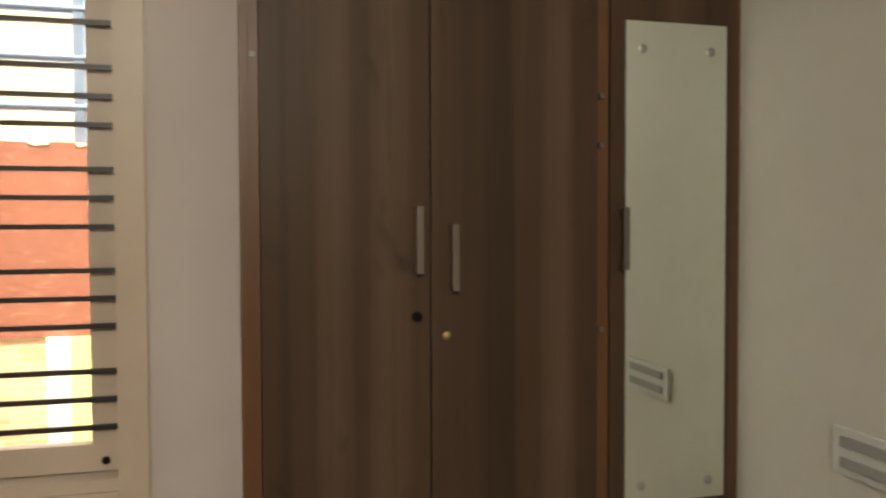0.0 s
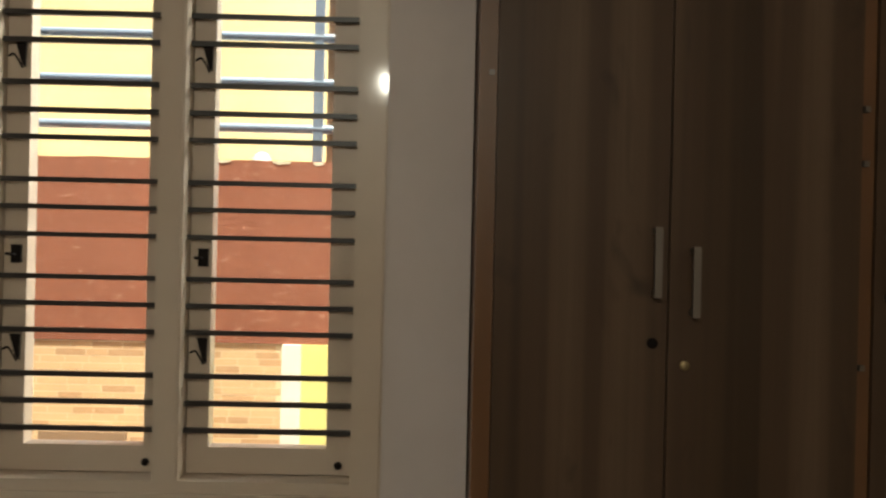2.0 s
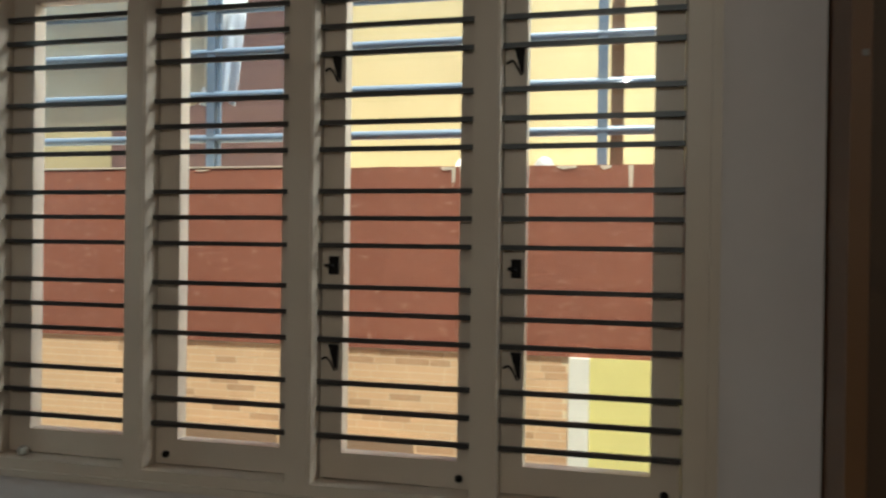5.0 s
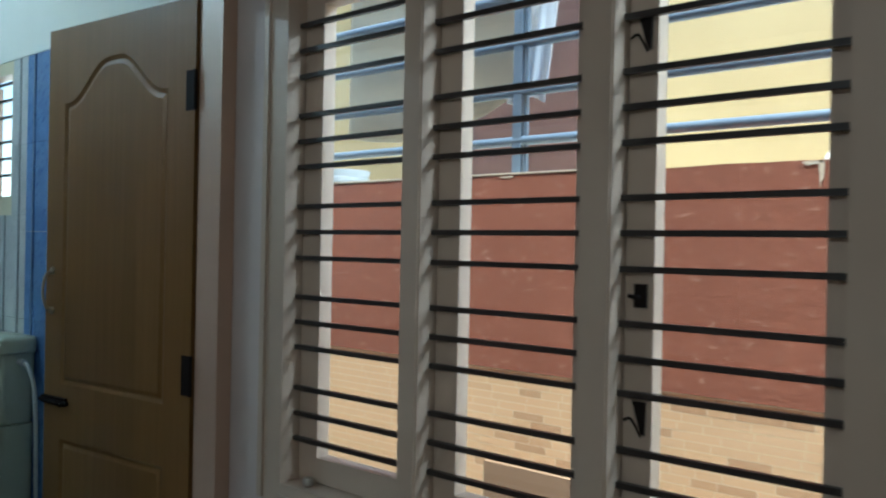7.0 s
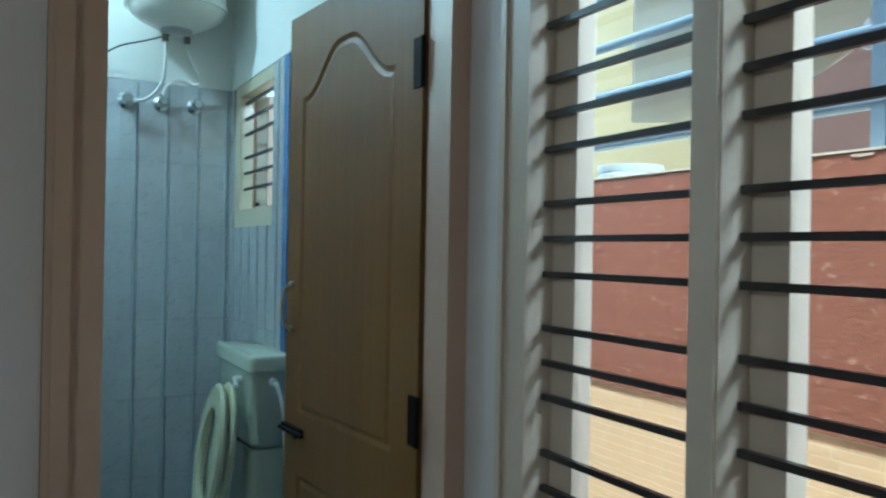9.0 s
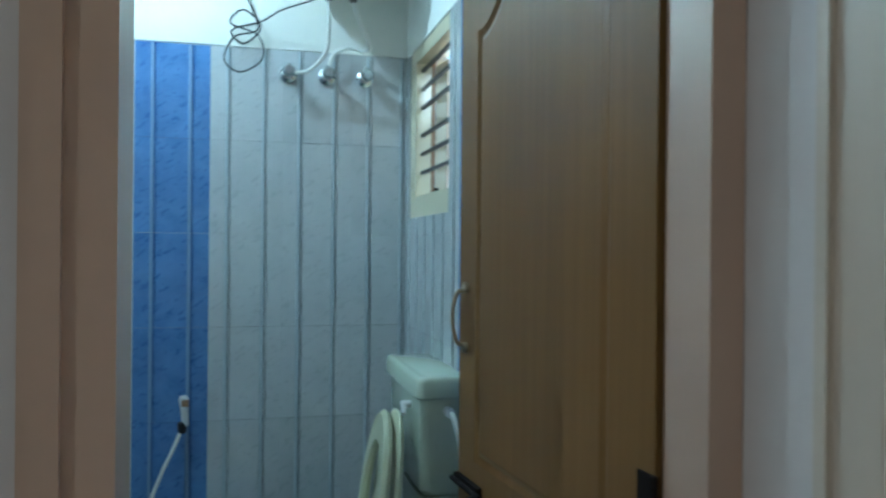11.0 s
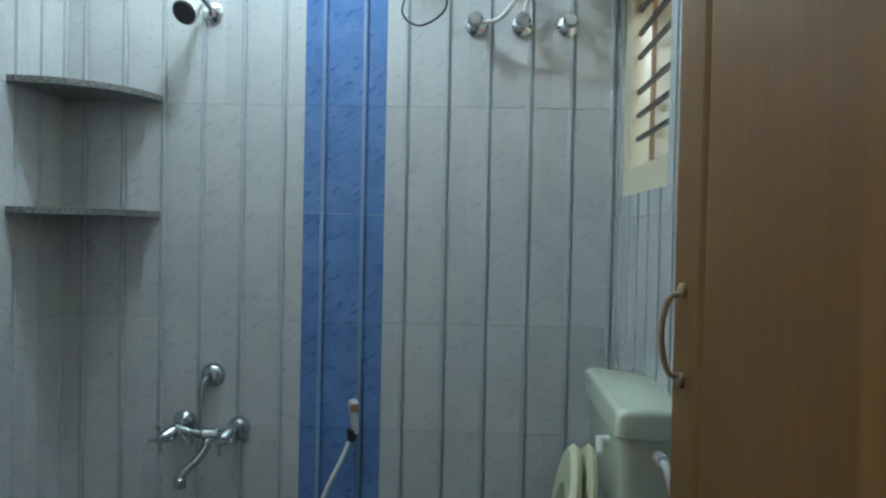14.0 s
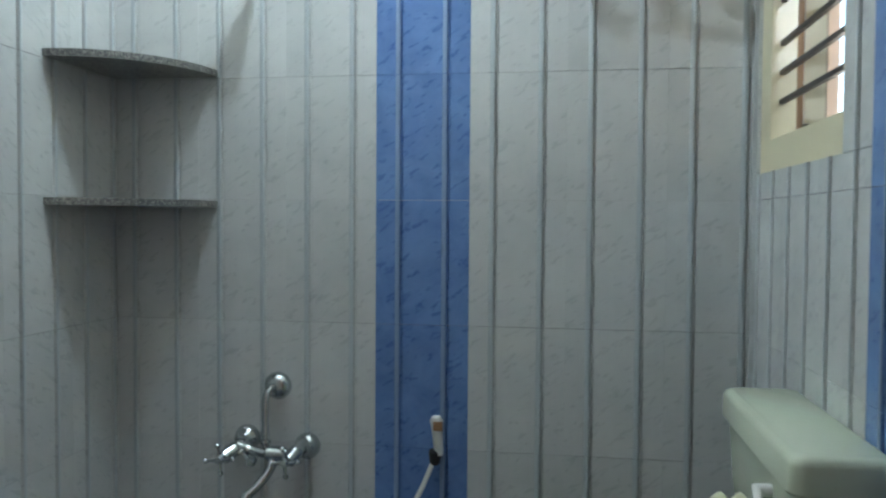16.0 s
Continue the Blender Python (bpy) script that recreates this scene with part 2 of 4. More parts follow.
def red_wall_material():
    m = material("red_oxide_plaster", (0.4, 0.13, 0.07), 0.8)
    v = world_coords(m, (1, 1, 1))
    big = noise_tex(m, v, 2.2, 3.0)
    mid = noise_tex(m, v, 30.0, 5.0, 0.6)
    n, l = m.node_tree.nodes, m.node_tree.links
    mp = n.new("ShaderNodeMapping")
    mp.inputs["Rotation"].default_value = (0, radians(12), 0)
    mp.inputs["Scale"].default_value = (32, 32, 75)
    l.new(v, mp.inputs[0])
    streak = noise_tex(m, mp.outputs[0], 1.0, 4.0, 0.55, 0.5)
    # pale flecks paint in the glints of grazing light on rough plaster
    glint_fleck = ramp(m, streak, [(0.60, 0.0), (0.67, 0.45)])
    c = mix(m, ramp(m, big, [(0.35, 0.0), (0.7, 1.0)]), (0.315, 0.112, 0.066), (0.275, 0.098, 0.058))
    c = mix(m, ramp(m, mid, [(0.4, 0.0), (0.75, 0.5)]), c, (0.235, 0.080, 0.047))
    c = mix(m, glint_fleck, c, (0.60, 0.35, 0.26))
    colour_by(m, c)
    bump(m, mix(m, 0.5, streak, mid), 0.5, 0.004)
    return m


REDWALL = red_wall_material()
# pale plaster of the chips, also the painted sunlit edge of the parapet
CHIP_AND_GLINT = painted("chipped_plaster_and_glint", (0.74, 0.66, 0.52), (0.62, 0.50, 0.38), 0.9, 60.0, 0.6)


def brick_material():
    m = material("buff_brick_tile", (0.6, 0.4, 0.2), 0.75)
    n, l = m.node_tree.nodes, m.node_tree.links
    info = n.new("ShaderNodeObjectInfo")
    c = ramp(m, info.outputs["Random"], [(0.0, (0.74, 0.49, 0.28)), (0.70, (0.78, 0.52, 0.30)), (0.78, (0.62, 0.38, 0.21)), (1.0, (0.54, 0.32, 0.18))])
    nz = noise_tex(m, world_coords(m, (30, 30, 90)), 1.0, 4.0)
    c = mix(m, ramp(m, nz, [(0.35, 0.0), (0.8, 0.35)]), c, (0.76, 0.52, 0.32))
    colour_by(m, c)
    bump(m, nz, 0.4, 0.002)
    return m


BRICK = brick_material()
MORTAR = painted("pale_mortar", (0.86, 0.71, 0.49), (0.82, 0.67, 0.45), 0.9, 60.0, 0.4)
CLOTH_GREY = painted("grey_cloth", (0.68, 0.61, 0.46), (0.63, 0.56, 0.41), 0.9, 200.0, 0.3)
CLOTH_WHITE = painted("white_cloth", (0.86, 0.88, 0.90), (0.82, 0.84, 0.87), 0.9, 200.0, 0.3)
BUCKET = material("white_bucket_plastic", (0.52, 0.57, 0.60), 0.4)
CARDBOARD = painted("brown_board", (0.34, 0.22, 0.14), (0.28, 0.18, 0.11), 0.85, 60.0, 0.3)


# ---- mesh helpers ----
def box(bm, x0, x1, y0, y1, z0, z1, mi=0):
    vs = [bm.verts.new(p) for p in ((x0, y0, z0), (x1, y0, z0), (x1, y1, z0), (x0, y1, z0), (x0, y0, z1), (x1, y0, z1), (x1, y1, z1), (x0, y1, z1))]
    for f in ((0, 3, 2, 1), (4, 5, 6, 7), (0, 1, 5, 4), (1, 2, 6, 5), (2, 3, 7, 6), (3, 0, 4, 7)):
        bm.faces.new([vs[i] for i in f]).material_index = mi


def lathe(bm, prof, m=Matrix(), n=24, caps=True):
    """Turns a profile of (radius, height) about the z axis of m."""
    rings = []
    for r, h in prof:
        rings.append([bm.verts.new(m @ Vector((r * math.cos(2 * math.pi * i / n), r * math.sin(2 * math.pi * i / n), h))) for i in range(n)])
    for a, b in zip(rings, rings[1:]):
        for i in range(n):
            bm.faces.new((a[i], a[(i + 1) % n], b[(i + 1) % n], b[i]))
    if caps:
        bm.faces.new(rings[0][::-1])
        bm.faces.new(rings[-1])


def spline(points, steps=8):
    pts = [Vector(p) for p in points]
    pts = [pts[0]] + pts + [pts[-1]]
    out = []
    for i in range(1, len(pts) - 2):
        a, b, c, d = pts[i - 1:i + 3]
        for s in range(steps):
            t = s / steps
            out.append(0.5 * ((2 * b) + (c - a) * t + (2 * a - 5 * b + 4 * c - d) * t * t + (3 * b - a - 3 * c + d) * t ** 3))
    out.append(pts[-2])
    return out


def tube(bm, points, r, n=10, smooth=True, steps=8):
    pts = spline(points, steps) if smooth else [Vector(p) for p in points]
    rings, up = [], Vector((0.13, 0.31, 0.94)).normalized()
    for i, p in enumerate(pts):
        d = (pts[min(i + 1, len(pts) - 1)] - pts[max(i - 1, 0)]).normalized()
        side = d.cross(up)
        if side.length < 0.05:
            side = d.cross(Vector((1, 0, 0)))
        side.normalize()
        up = side.cross(d).normalized()
        rr = r[i * (len(r) - 1) // max(len(pts) - 1, 1)] if isinstance(r, (list, tuple)) else r
        rings.append([bm.verts.new(p + rr * (math.cos(2 * math.pi * k / n) * side + math.sin(2 * math.pi * k / n) * up)) for k in range(n)])
    for a, b in zip(rings, rings[1:]):
        for i in range(n):
            bm.faces.new((a[i], a[(i + 1) % n], b[(i + 1) % n], b[i]))
    bm.faces.new(rings[0][::-1])
    bm.faces.new(rings[-1])


def rounded(bm, width=0.003, seg=2):
    edges = [e for e in bm.edges if len(e.link_faces) == 2 and e.calc_face_angle(0) > 0.6]
    bmesh.ops.bevel(bm, geom=edges, offset=width, segments=seg, profile=0.6, affect="EDGES")


def thing(name, label, category, group="", kind="", at=(0, 0, 0)):
    ob = new(name)
    ob.empty_display_size = 0.05
    ob.location = at
    return tagged(ob, label, category, group, kind)


def part(name, bm, mats, parent=None, label="", smooth=False):
    me = bpy.data.meshes.new(name)
    bmesh.ops.recalc_face_normals(bm, faces=bm.faces)
    bm.to_mesh(me)
    bm.free()
    for m in (mats if isinstance(mats, (list, tuple)) else (mats,)):
        me.materials.append(m)
    if smooth:
        for p in me.polygons:
            p.use_smooth = True
        me.set_sharp_from_angle(angle=radians(40))
    ob = new(name, me)
    if parent:
        ob.parent = parent
        if parent.type == "EMPTY":
            ob.matrix_parent_inverse = Matrix.Translation(-parent.location)
    return tagged(ob, label)


def block(name, b, mat, parent=None, label="", bev=0.0, seg=2):
    bm = bmesh.new()
    box(bm, *b)
    if bev:
        rounded(bm, bev, seg)
    return part(name, bm, mat, parent, label, smooth=bev > 0)


def setting(name, boxes, mat, label, bev=0.0):
    bm = bmesh.new()
    for b in boxes:
        box(bm, *b)
    if bev:
        rounded(bm, bev)
    return tagged(part(name, bm, mat), label, kind="structure")


# ---- building shell ----
# out of view, raised and kept pale to bounce light up the alley
setting("ground", [(-40, 40, -40, 40, -0.55, -0.30)], PALE_FLOOR, "pale grey concrete ground")
setting("floor", [(ROOM_X0, 1.82, -1.72, 2.68, -0.15, 0.0)], FLOOR, "beige glazed bedroom floor")
setting("bathroom_floor", [(-4.0, ROOM_X0, 0.56, 2.54, -0.17, -0.02)], BATH_FLOOR, "grey blue glazed bathroom floor")
setting("ceiling", [(-4.0, 1.82, -1.72, 2.54, CEIL, CEIL + 0.12), (0.40, 1.82, 2.54, 2.68, CEIL, CEIL + 0.12)], CEILING, "white painted flat ceiling")
setting("wall_window_side", [(ROOM_X0, WIN_X0, WALL_Y, 2.54, -0.15, CEIL), (WIN_X1, 0.45, WALL_Y, 2.54, -0.15, CEIL),
        (WIN_X0, WIN_X1, WALL_Y, 2.54, -0.15, WIN_Z0), (WIN_X0, WIN_X1, WALL_Y, 2.54, WIN_Z1, CEIL)], WALL, "pinkish white painted wall round a window")
setting("wall_alcove", [(0.45, 1.70, 2.60, 2.68, 0, CEIL), (0.40, 0.45, 2.54, 2.68, -0.15, CEIL)], WALL, "plain wall behind the wardrobe")
setting("wall_switch_side", [(1.70, 1.82, -1.72, 2.68, -0.15, CEIL)], WALL_LIFTED, "off-white painted bedroom wall")
setting("wall_back", [(ROOM_X0, 1.70, -1.72, ROOM_Y0, -0.15, CEIL)], WALL_LIFTED, "off-white painted wall behind")
setting("wall_door_side", [(BATH_X1, ROOM_X0, -1.72, 1.599, -0.15, CEIL), (BATH_X1, ROOM_X0, 1.60, 2.40, 2.20, CEIL)], WALL, "off-white painted partition with a doorway")
setting("wall_bathroom_end", [(-4.0, BATH_X0 - 0.008, 0.56, 2.54, -0.17, 2.098)], GROUT, "tiled bathroom end wall")
setting("wall_bathroom_end_top", [(-4.0, BATH_X0 - 0.004, 0.56, 2.54, 2.098, CEIL)], BATH_PAINT, "cream painted wall above the tiles")
setting("wall_bathroom_shelf_side", [(BATH_X0 - 0.008, BATH_X1, 0.56, BATH_Y0 - 0.008, -0.17, 2.098)], GROUT, "tiled bathroom side wall")
setting("wall_bathroom_shelf_side_top", [(BATH_X0 - 0.004, BATH_X1, 0.56, BATH_Y0 - 0.004, 2.098, CEIL)], BATH_PAINT, "cream painted wall above the tiles")
BW = (-3.835, -3.245, 1.493, 2.098)
BY = BATH_Y1 + 0.008
setting("wall_bathroom_window_side", [(BATH_X0 - 0.008, BW[0], BY, 2.54, -0.17, 2.098), (BW[1], ROOM_X0, BY, 2.54, -0.17, 2.098),
        (BW[0], BW[1], BY, 2.54, -0.17, BW[2])], GROUT, "tiled bathroom wall with a small window")
setting("wall_bathroom_window_side_top", [(BATH_X0 - 0.004, ROOM_X0, BATH_Y1 + 0.004, 2.54, 2.098, CEIL)], BATH_PAINT, "cream painted wall above the small window")
setting("roof_edge", [(-4.1, 1.9, -1.8, 2.545, CEIL + 0.12, CEIL + 0.14)], CONCRETE, "thin concrete roof edge")

# door frame
door_frame = thing("door_1", "cream enamelled wooden doorway frame between bedroom and bathroom", "door frame", kind="structure", at=(-1.88, 2.0, 0))
for b in ((-1.932, -1.828, 1.60, 1.69, 0, 2.20), (-1.932, -1.828, 2.352, 2.3985, 0, 2.20), (-1.932, -1.828, 1.69, 2.352, 2.105, 2.20)):
    bm = bmesh.new()
    box(bm, *b)
    if b[2] == 1.60:
        box(bm, -1.828, -1.820, 1.612, 1.640, 0, 2.19)
    rounded(bm, 0.004)
    part("jamb" if b[4] == 0 and b[5] == 2.20 and b[2] != 1.69 else "head", bm, FRAME_BROWN, door_frame, smooth=True)


# ---- bedroom window ----
OPEN = [(-1.611, -1.208), (-1.153, -0.757), (-0.692, -0.298), (-0.237, 0.173)]
IN_Z0, IN_Z1 = 0.785, 2.088
window = thing("window_1", "four-light cream wooden window with dark horizontal grille bars", "window", kind="structure", at=(-0.73, 2.45, WIN_Z0))
FY0, FY1 = 2.397, 2.535
BAR_Y, CASE_Y, PANE_Y = 2.443, 2.458, 2.473


def frame_member(b, name, ridge=None):
    bm = bmesh.new()
    box(bm, *b)
    rounded(bm, 0.004)
    if ridge:
        box(bm, *ridge)
    part(name, bm, ENAMEL, window, smooth=True)


frame_member((WIN_X0, OPEN[0][0], FY0, FY1, WIN_Z0, WIN_Z1), "window_frame", (WIN_X0 + 0.004, WIN_X0 + 0.022, FY0 - 0.008, FY0 + 0.002, WIN_Z0 + 0.004, WIN_Z1 - 0.004))
frame_member((OPEN[3][1], WIN_X1, FY0, FY1, WIN_Z0, WIN_Z1), "window_frame", (WIN_X1 - 0.022, WIN_X1 - 0.004, FY0 - 0.008, FY0 + 0.002, WIN_Z0 + 0.004, WIN_Z1 - 0.004))
frame_member((OPEN[0][0], OPEN[3][1], FY0, FY1, WIN_Z0, IN_Z0), "window_sill", (OPEN[0][0], OPEN[3][1], FY0 - 0.009, FY0 + 0.002, WIN_Z0 + 0.004, WIN_Z0 + 0.022))
frame_member((OPEN[0][0], OPEN[3][1], FY0, FY1, IN_Z1, WIN_Z1), "window_frame")
for (a, b), (c, d) in zip(OPEN, OPEN[1:]):
    frame_member((b, c, FY0, FY1, IN_Z0, IN_Z1), "mullion", (c - 0.012, c - 0.004, FY0 - 0.004, FY0 + 0.002, IN_Z0, IN_Z1))
BARS = [1.970, 1.904, 1.837, 1.735, 1.668, 1.602, 1.499, 1.433, 1.366, 1.264, 1.199, 1.134, 1.028, 0.962, 0.896]
for i, (a, b) in enumerate(OPEN):
    for z in BARS:
        bm = bmesh.new()
        box(bm, a - 0.004, b + 0.004, BAR_Y - 0.006, BAR_Y + 0.006, z - 0.006, z + 0.006)
        rounded(bm, 0.002, 1)
        part("grille_bar", bm, IRON, window)

# shutters
GLASSX = [(-1.541, -1.252), (-1.089, -0.800), (-0.633, -0.340), (-0.182, 0.107)]
GZ0, GZ1 = 0.852, 2.021
for i, ((a, b), (g0, g1)) in enumerate(zip(OPEN, GLASSX)):
    sh = thing("window_shutter", "closed cream wooden casement with one clear pane", "window shutter", "casements of the wide window", at=((a + b) / 2, 2.5, IN_Z0))
    y0, y1 = CASE_Y, CASE_Y + 0.042
    for nm, bx in (("stile", (a + 0.002, g0, y0, y1, IN_Z0 + 0.003, IN_Z1 - 0.003)), ("stile", (g1, b - 0.002, y0, y1, IN_Z0 + 0.003, IN_Z1 - 0.003)),
                   ("rail", (g0, g1, y0, y1, IN_Z0 + 0.003, GZ0)), ("rail", (g0, g1, y0, y1, GZ1, IN_Z1 - 0.003))):
        bm = bmesh.new()
        box(bm, *bx)
        rounded(bm, 0.002, 1)
        part(nm, bm, ENAMEL, sh, smooth=True)
    pane = block("pane", (g0 - 0.003, g1 + 0.003, PANE_Y, PANE_Y + 0.003, GZ0 - 0.003, GZ1 + 0.003), GLASS, sh)
    pane.visible_shadow = False
    bm = bmesh.new()
    m = Matrix.Translation((b - 0.035 if i > 1 else a + 0.035, CASE_Y, 0.814)) @ pose(0, 0, 0, 90)
    if i > 0:
        lathe(bm, [(0.008, 0), (0.010, 0.008), (0.006, 0.016)], m, 10)
        part("bolt_knob", bm, DARK, sh, smooth=True)
    if i > 1:
        x = a + 0.035
        for z, kind in ((1.80, 0), (1.315, 1), (1.085, 0)):
            bm = bmesh.new()
            if kind:
                box(bm, x - 0.012, x + 0.012, CASE_Y - 0.008, CASE_Y, z - 0.020, z + 0.024)
                rounded(bm, 0.004, 2)
                tube(bm, [(x - 0.002, CASE_Y - 0.006, z), (x - 0.004, CASE_Y - 0.018, z), (x - 0.018, CASE_Y - 0.020, z + 0.002)], 0.004, 8)
            else:
                vs = [bm.verts.new(p) for p in ((x - 0.012, CASE_Y - 0.001, z + 0.035), (x + 0.014, CASE_Y - 0.001, z + 0.035), (x + 0.012, CASE_Y - 0.001, z - 0.028), (x + 0.004, CASE_Y - 0.001, z - 0.02))]
                f = bm.faces.new(vs)
                r = bmesh.ops.extrude_face_region(bm, geom=[f])
                bmesh.ops.translate(bm, verts=[v for v in r["geom"] if isinstance(v, bmesh.types.BMVert)], vec=(0, -0.006, 0))
                tube(bm, [(x - 0.028, CASE_Y - 0.006, z - 0.002), (x - 0.012, CASE_Y - 0.010, z + 0.002), (x + 0.006, CASE_Y - 0.006, z - 0.03)], 0.0025, 6)
            part("casement_stay" if not kind else "casement_latch", bm, DARK, sh)
bm = bmesh.new()
lathe(bm, [(0.004, 0.0), (0.013, 0.003), (0.016, 0.012), (0.012, 0.022), (0.004, 0.026)], Matrix.Translation((-1.540, 2.43, IN_Z0)), 14)
tagged(part("round_knob", bm, STEEL, smooth=True), "small round metal knob lying on the window sill", "knob")

# ---- wardrobe ----
WY = 2.243
wardrobe = thing("wardrobe", "tall built-in dark walnut wardrobe with three closed doors", "wardrobe", at=(1.07, 2.5, 0))
block("body", (0.455, 1.698, WY + 0.022, 2.595, 0.0, 2.75), TRIM, wardrobe)
for x0, x1 in ((0.452, 0.470), (0.470, 0.492), (1.302, 1.330), (1.690, 1.699)):
    block("upright", (x0, x1, WY - (0.016 if x0 < 0.46 else 0.006 if x0 < 0.5 else -0.004), WY + 0.021, 0.0, 2.75), TRIM, wardrobe, bev=0.0015, seg=1)
block("plinth", (0.492, 1.690, WY + 0.004, WY + 0.020, 0.0, 0.08), WALNUT, wardrobe)
block("head_panel", (0.492, 1.690, WY + 0.002, WY + 0.020, 2.56, 2.75), WALNUT, wardrobe, bev=0.001, seg=1)


def wardrobe_door(x0, x1, hx, hz):
    d = block("door", (x0, x1, WY, WY + 0.018, 0.085, 2.555), WALNUT, wardrobe, bev=0.0015, seg=1)
    bm = bmesh.new()
    for z in (hz - 0.068, hz + 0.068):
        box(bm, hx - 0.006, hx + 0.006, WY - 0.026, WY, z - 0.006, z + 0.006)
    box(bm, hx - 0.008, hx + 0.008, WY - 0.034, WY - 0.025, hz - 0.077, hz + 0.077)
    rounded(bm, 0.0015, 1)
    part("pull_handle", bm, DULL_STEEL, d, "slim brushed steel pull handle", smooth=True)
    return d


da = wardrobe_door(0.494, 0.877, 0.847, 1.333)
db = wardrobe_door(0.881, 1.300, 0.931, 1.292)
dc = wardrobe_door(1.334, 1.688, 1.362, 1.333)
bm = bmesh.new()
lathe(bm, [(0.012, 0), (0.012, 0.004), (0.009, 0.006)], Matrix.Translation((0.845, WY, 1.155)) @ pose(0, 0, 0, 90), 16)
part("keyhole", bm, DARK, da, smooth=True)
bm = bmesh.new()
lathe(bm, [(0.011, 0), (0.011, 0.005), (0.007, 0.008)], Matrix.Translation((0.917, WY, 1.108)) @ pose(0, 0, 0, 90), 16)
part("lock", bm, BRASS, db, "small brass cam lock", smooth=True)
for x, zs in ((1.307, (0.62, 1.11, 1.56, 1.68)), (0.480, (0.5, 1.74))):
    for z in zs:
        block("hinge", (x - 0.006, x + 0.006, WY - 0.008, WY + 0.003, z - 0.006, z + 0.006), DULL_STEEL, wardrobe, bev=0.001, seg=1)
mirror = thing("mirror", "frameless mirror held by small round clips on the wardrobe door", "mirror", at=(1.51, WY, 0.67))
block("glass", (1.372, 1.652, WY - 0.0065, WY - 0.0015, 0.668, 1.868), MIRROR, mirror, bev=0.0012, seg=1)
block("backing", (1.372, 1.652, WY - 0.0014, WY - 0.0002, 0.668, 1.868), GREY_PLASTIC, mirror)
for x in (1.416, 1.606):
    for z in (0.712, 1.80):
        bm = bmesh.new()
        lathe(bm, [(0.011, 0), (0.011, 0.003), (0.006, 0.005)], Matrix.Translation((x, WY - 0.006, z)) @ pose(0, 0, 0, 90), 14)
        part("clip", bm, STEEL, mirror, smooth=True)

# switchboard
sw = thing("switchboard", "white plastic switch plate with two grey rocker rows on the wall", "switchboard", at=(1.70, 1.72, 0.88))
block("plate", (1.688, 1.6995, 1.65, 1.895, 0.835, 0.932), PLASTIC, sw, bev=0.003)
for z in (0.862, 0.906):
    block("rocker", (1.683, 1.689, 1.67, 1.868, z - 0.011, z + 0.011), GREY_PLASTIC, sw, bev=0.002)

# bedroom lamp
lamp = thing("wall_lamp", "short white lamp fixed on the back wall", "lamp", at=(0.0, -1.58, 2.55))
block("housing", (-0.06, 0.06, -1.599, -1.56, 2.50, 2.60), PLASTIC, lamp, bev=0.004)
block("tube", (-0.05, 0.05, -1.559, -1.53, 2.51, 2.59), LAMP, lamp, bev=0.008, seg=3)

# ---- bathroom door leaf ----
leaf = thing("bathroom_door", "tan moulded-panel bathroom door standing open", "door", at=(0, 0, 0))
LEAF = Matrix.Translation((-1.938, 2.343, 0)) @ pose(0, 0, 0, 0, 0, 180 + 5.3)
# local axes of the leaf: x runs from the hinges to the free edge, +y is the face that is seen


def panel_outline(x0, x1, z0, z1, arch):
    pts = [(x0, z0), (x1, z0)]
    if not arch:
        return pts + [(x1, z1), (x0, z1)]
    n = 22
    for i in range(n + 1):
        u = 1 - i / n
        s = abs(2 * u - 1)
        h = arch * (0.5 + 0.5 * math.cos(math.pi * min(1, max(0, (s - 0.12) / 0.80))))
        pts.append((x0 + (x1 - x0) * u, z1 + h))
    return pts


def offset_loop(outline, o):
    """The closed outline moved outwards by o, with mitred corners."""
    n, out = len(outline), []
    for i, p in enumerate(outline):
        d1 = (Vector(p) - Vector(outline[i - 1])).normalized()
        d2 = (Vector(outline[(i + 1) % n]) - Vector(p)).normalized()
        nr = Vector(((d1 + d2).y, -(d1 + d2).x)).normalized()
        k = 1 / max(0.5, nr.dot(Vector((d2.y, -d2.x))))
        out.append((p[0] + nr.x * o * k, p[1] + nr.y * o * k))
    return out


GROOVE = [(0.0, 0.0), (-0.003, -0.0012), (-0.009, -0.0050), (-0.013, -0.0060), (-0.016, -0.0054), (-0.022, -0.0022), (-0.028, -0.0010)]
PANELS = (panel_outline(0.117, 0.643, 0.935, 1.842, 0.125), panel_outline(0.117, 0.643, 0.17, 0.757, 0))
bm = bmesh.new()
box(bm, 0.0, 0.735, -0.030, -0.0085, 0.012, 2.086)
sheet = [(0.0, 0.012), (0.735, 0.012), (0.735, 2.086), (0.0, 2.086)]
rim_front = [bm.verts.new((x, 0.0, z)) for x, z in sheet]
rim_back = [bm.verts.new((x, -0.0084, z)) for x, z in sheet]
for i in range(4):
    bm.faces.new((rim_front[i], rim_front[(i + 1) % 4], rim_back[(i + 1) % 4], rim_back[i]))
skin = [bm.edges.get((rim_front[i], rim_front[(i + 1) % 4])) for i in range(4)]
for o in PANELS:
    vs = [bm.verts.new((x, 0.0, z)) for x, z in o]
    skin += [bm.edges.new((vs[i], vs[(i + 1) % len(vs)])) for i in range(len(vs))]
bmesh.ops.triangle_fill(bm, use_beauty=True, use_dissolve=False, edges=skin, normal=(0, 1, 0))
bmesh.ops.transform(bm, matrix=LEAF, verts=bm.verts)
part("leaf", bm, DOOR, leaf)
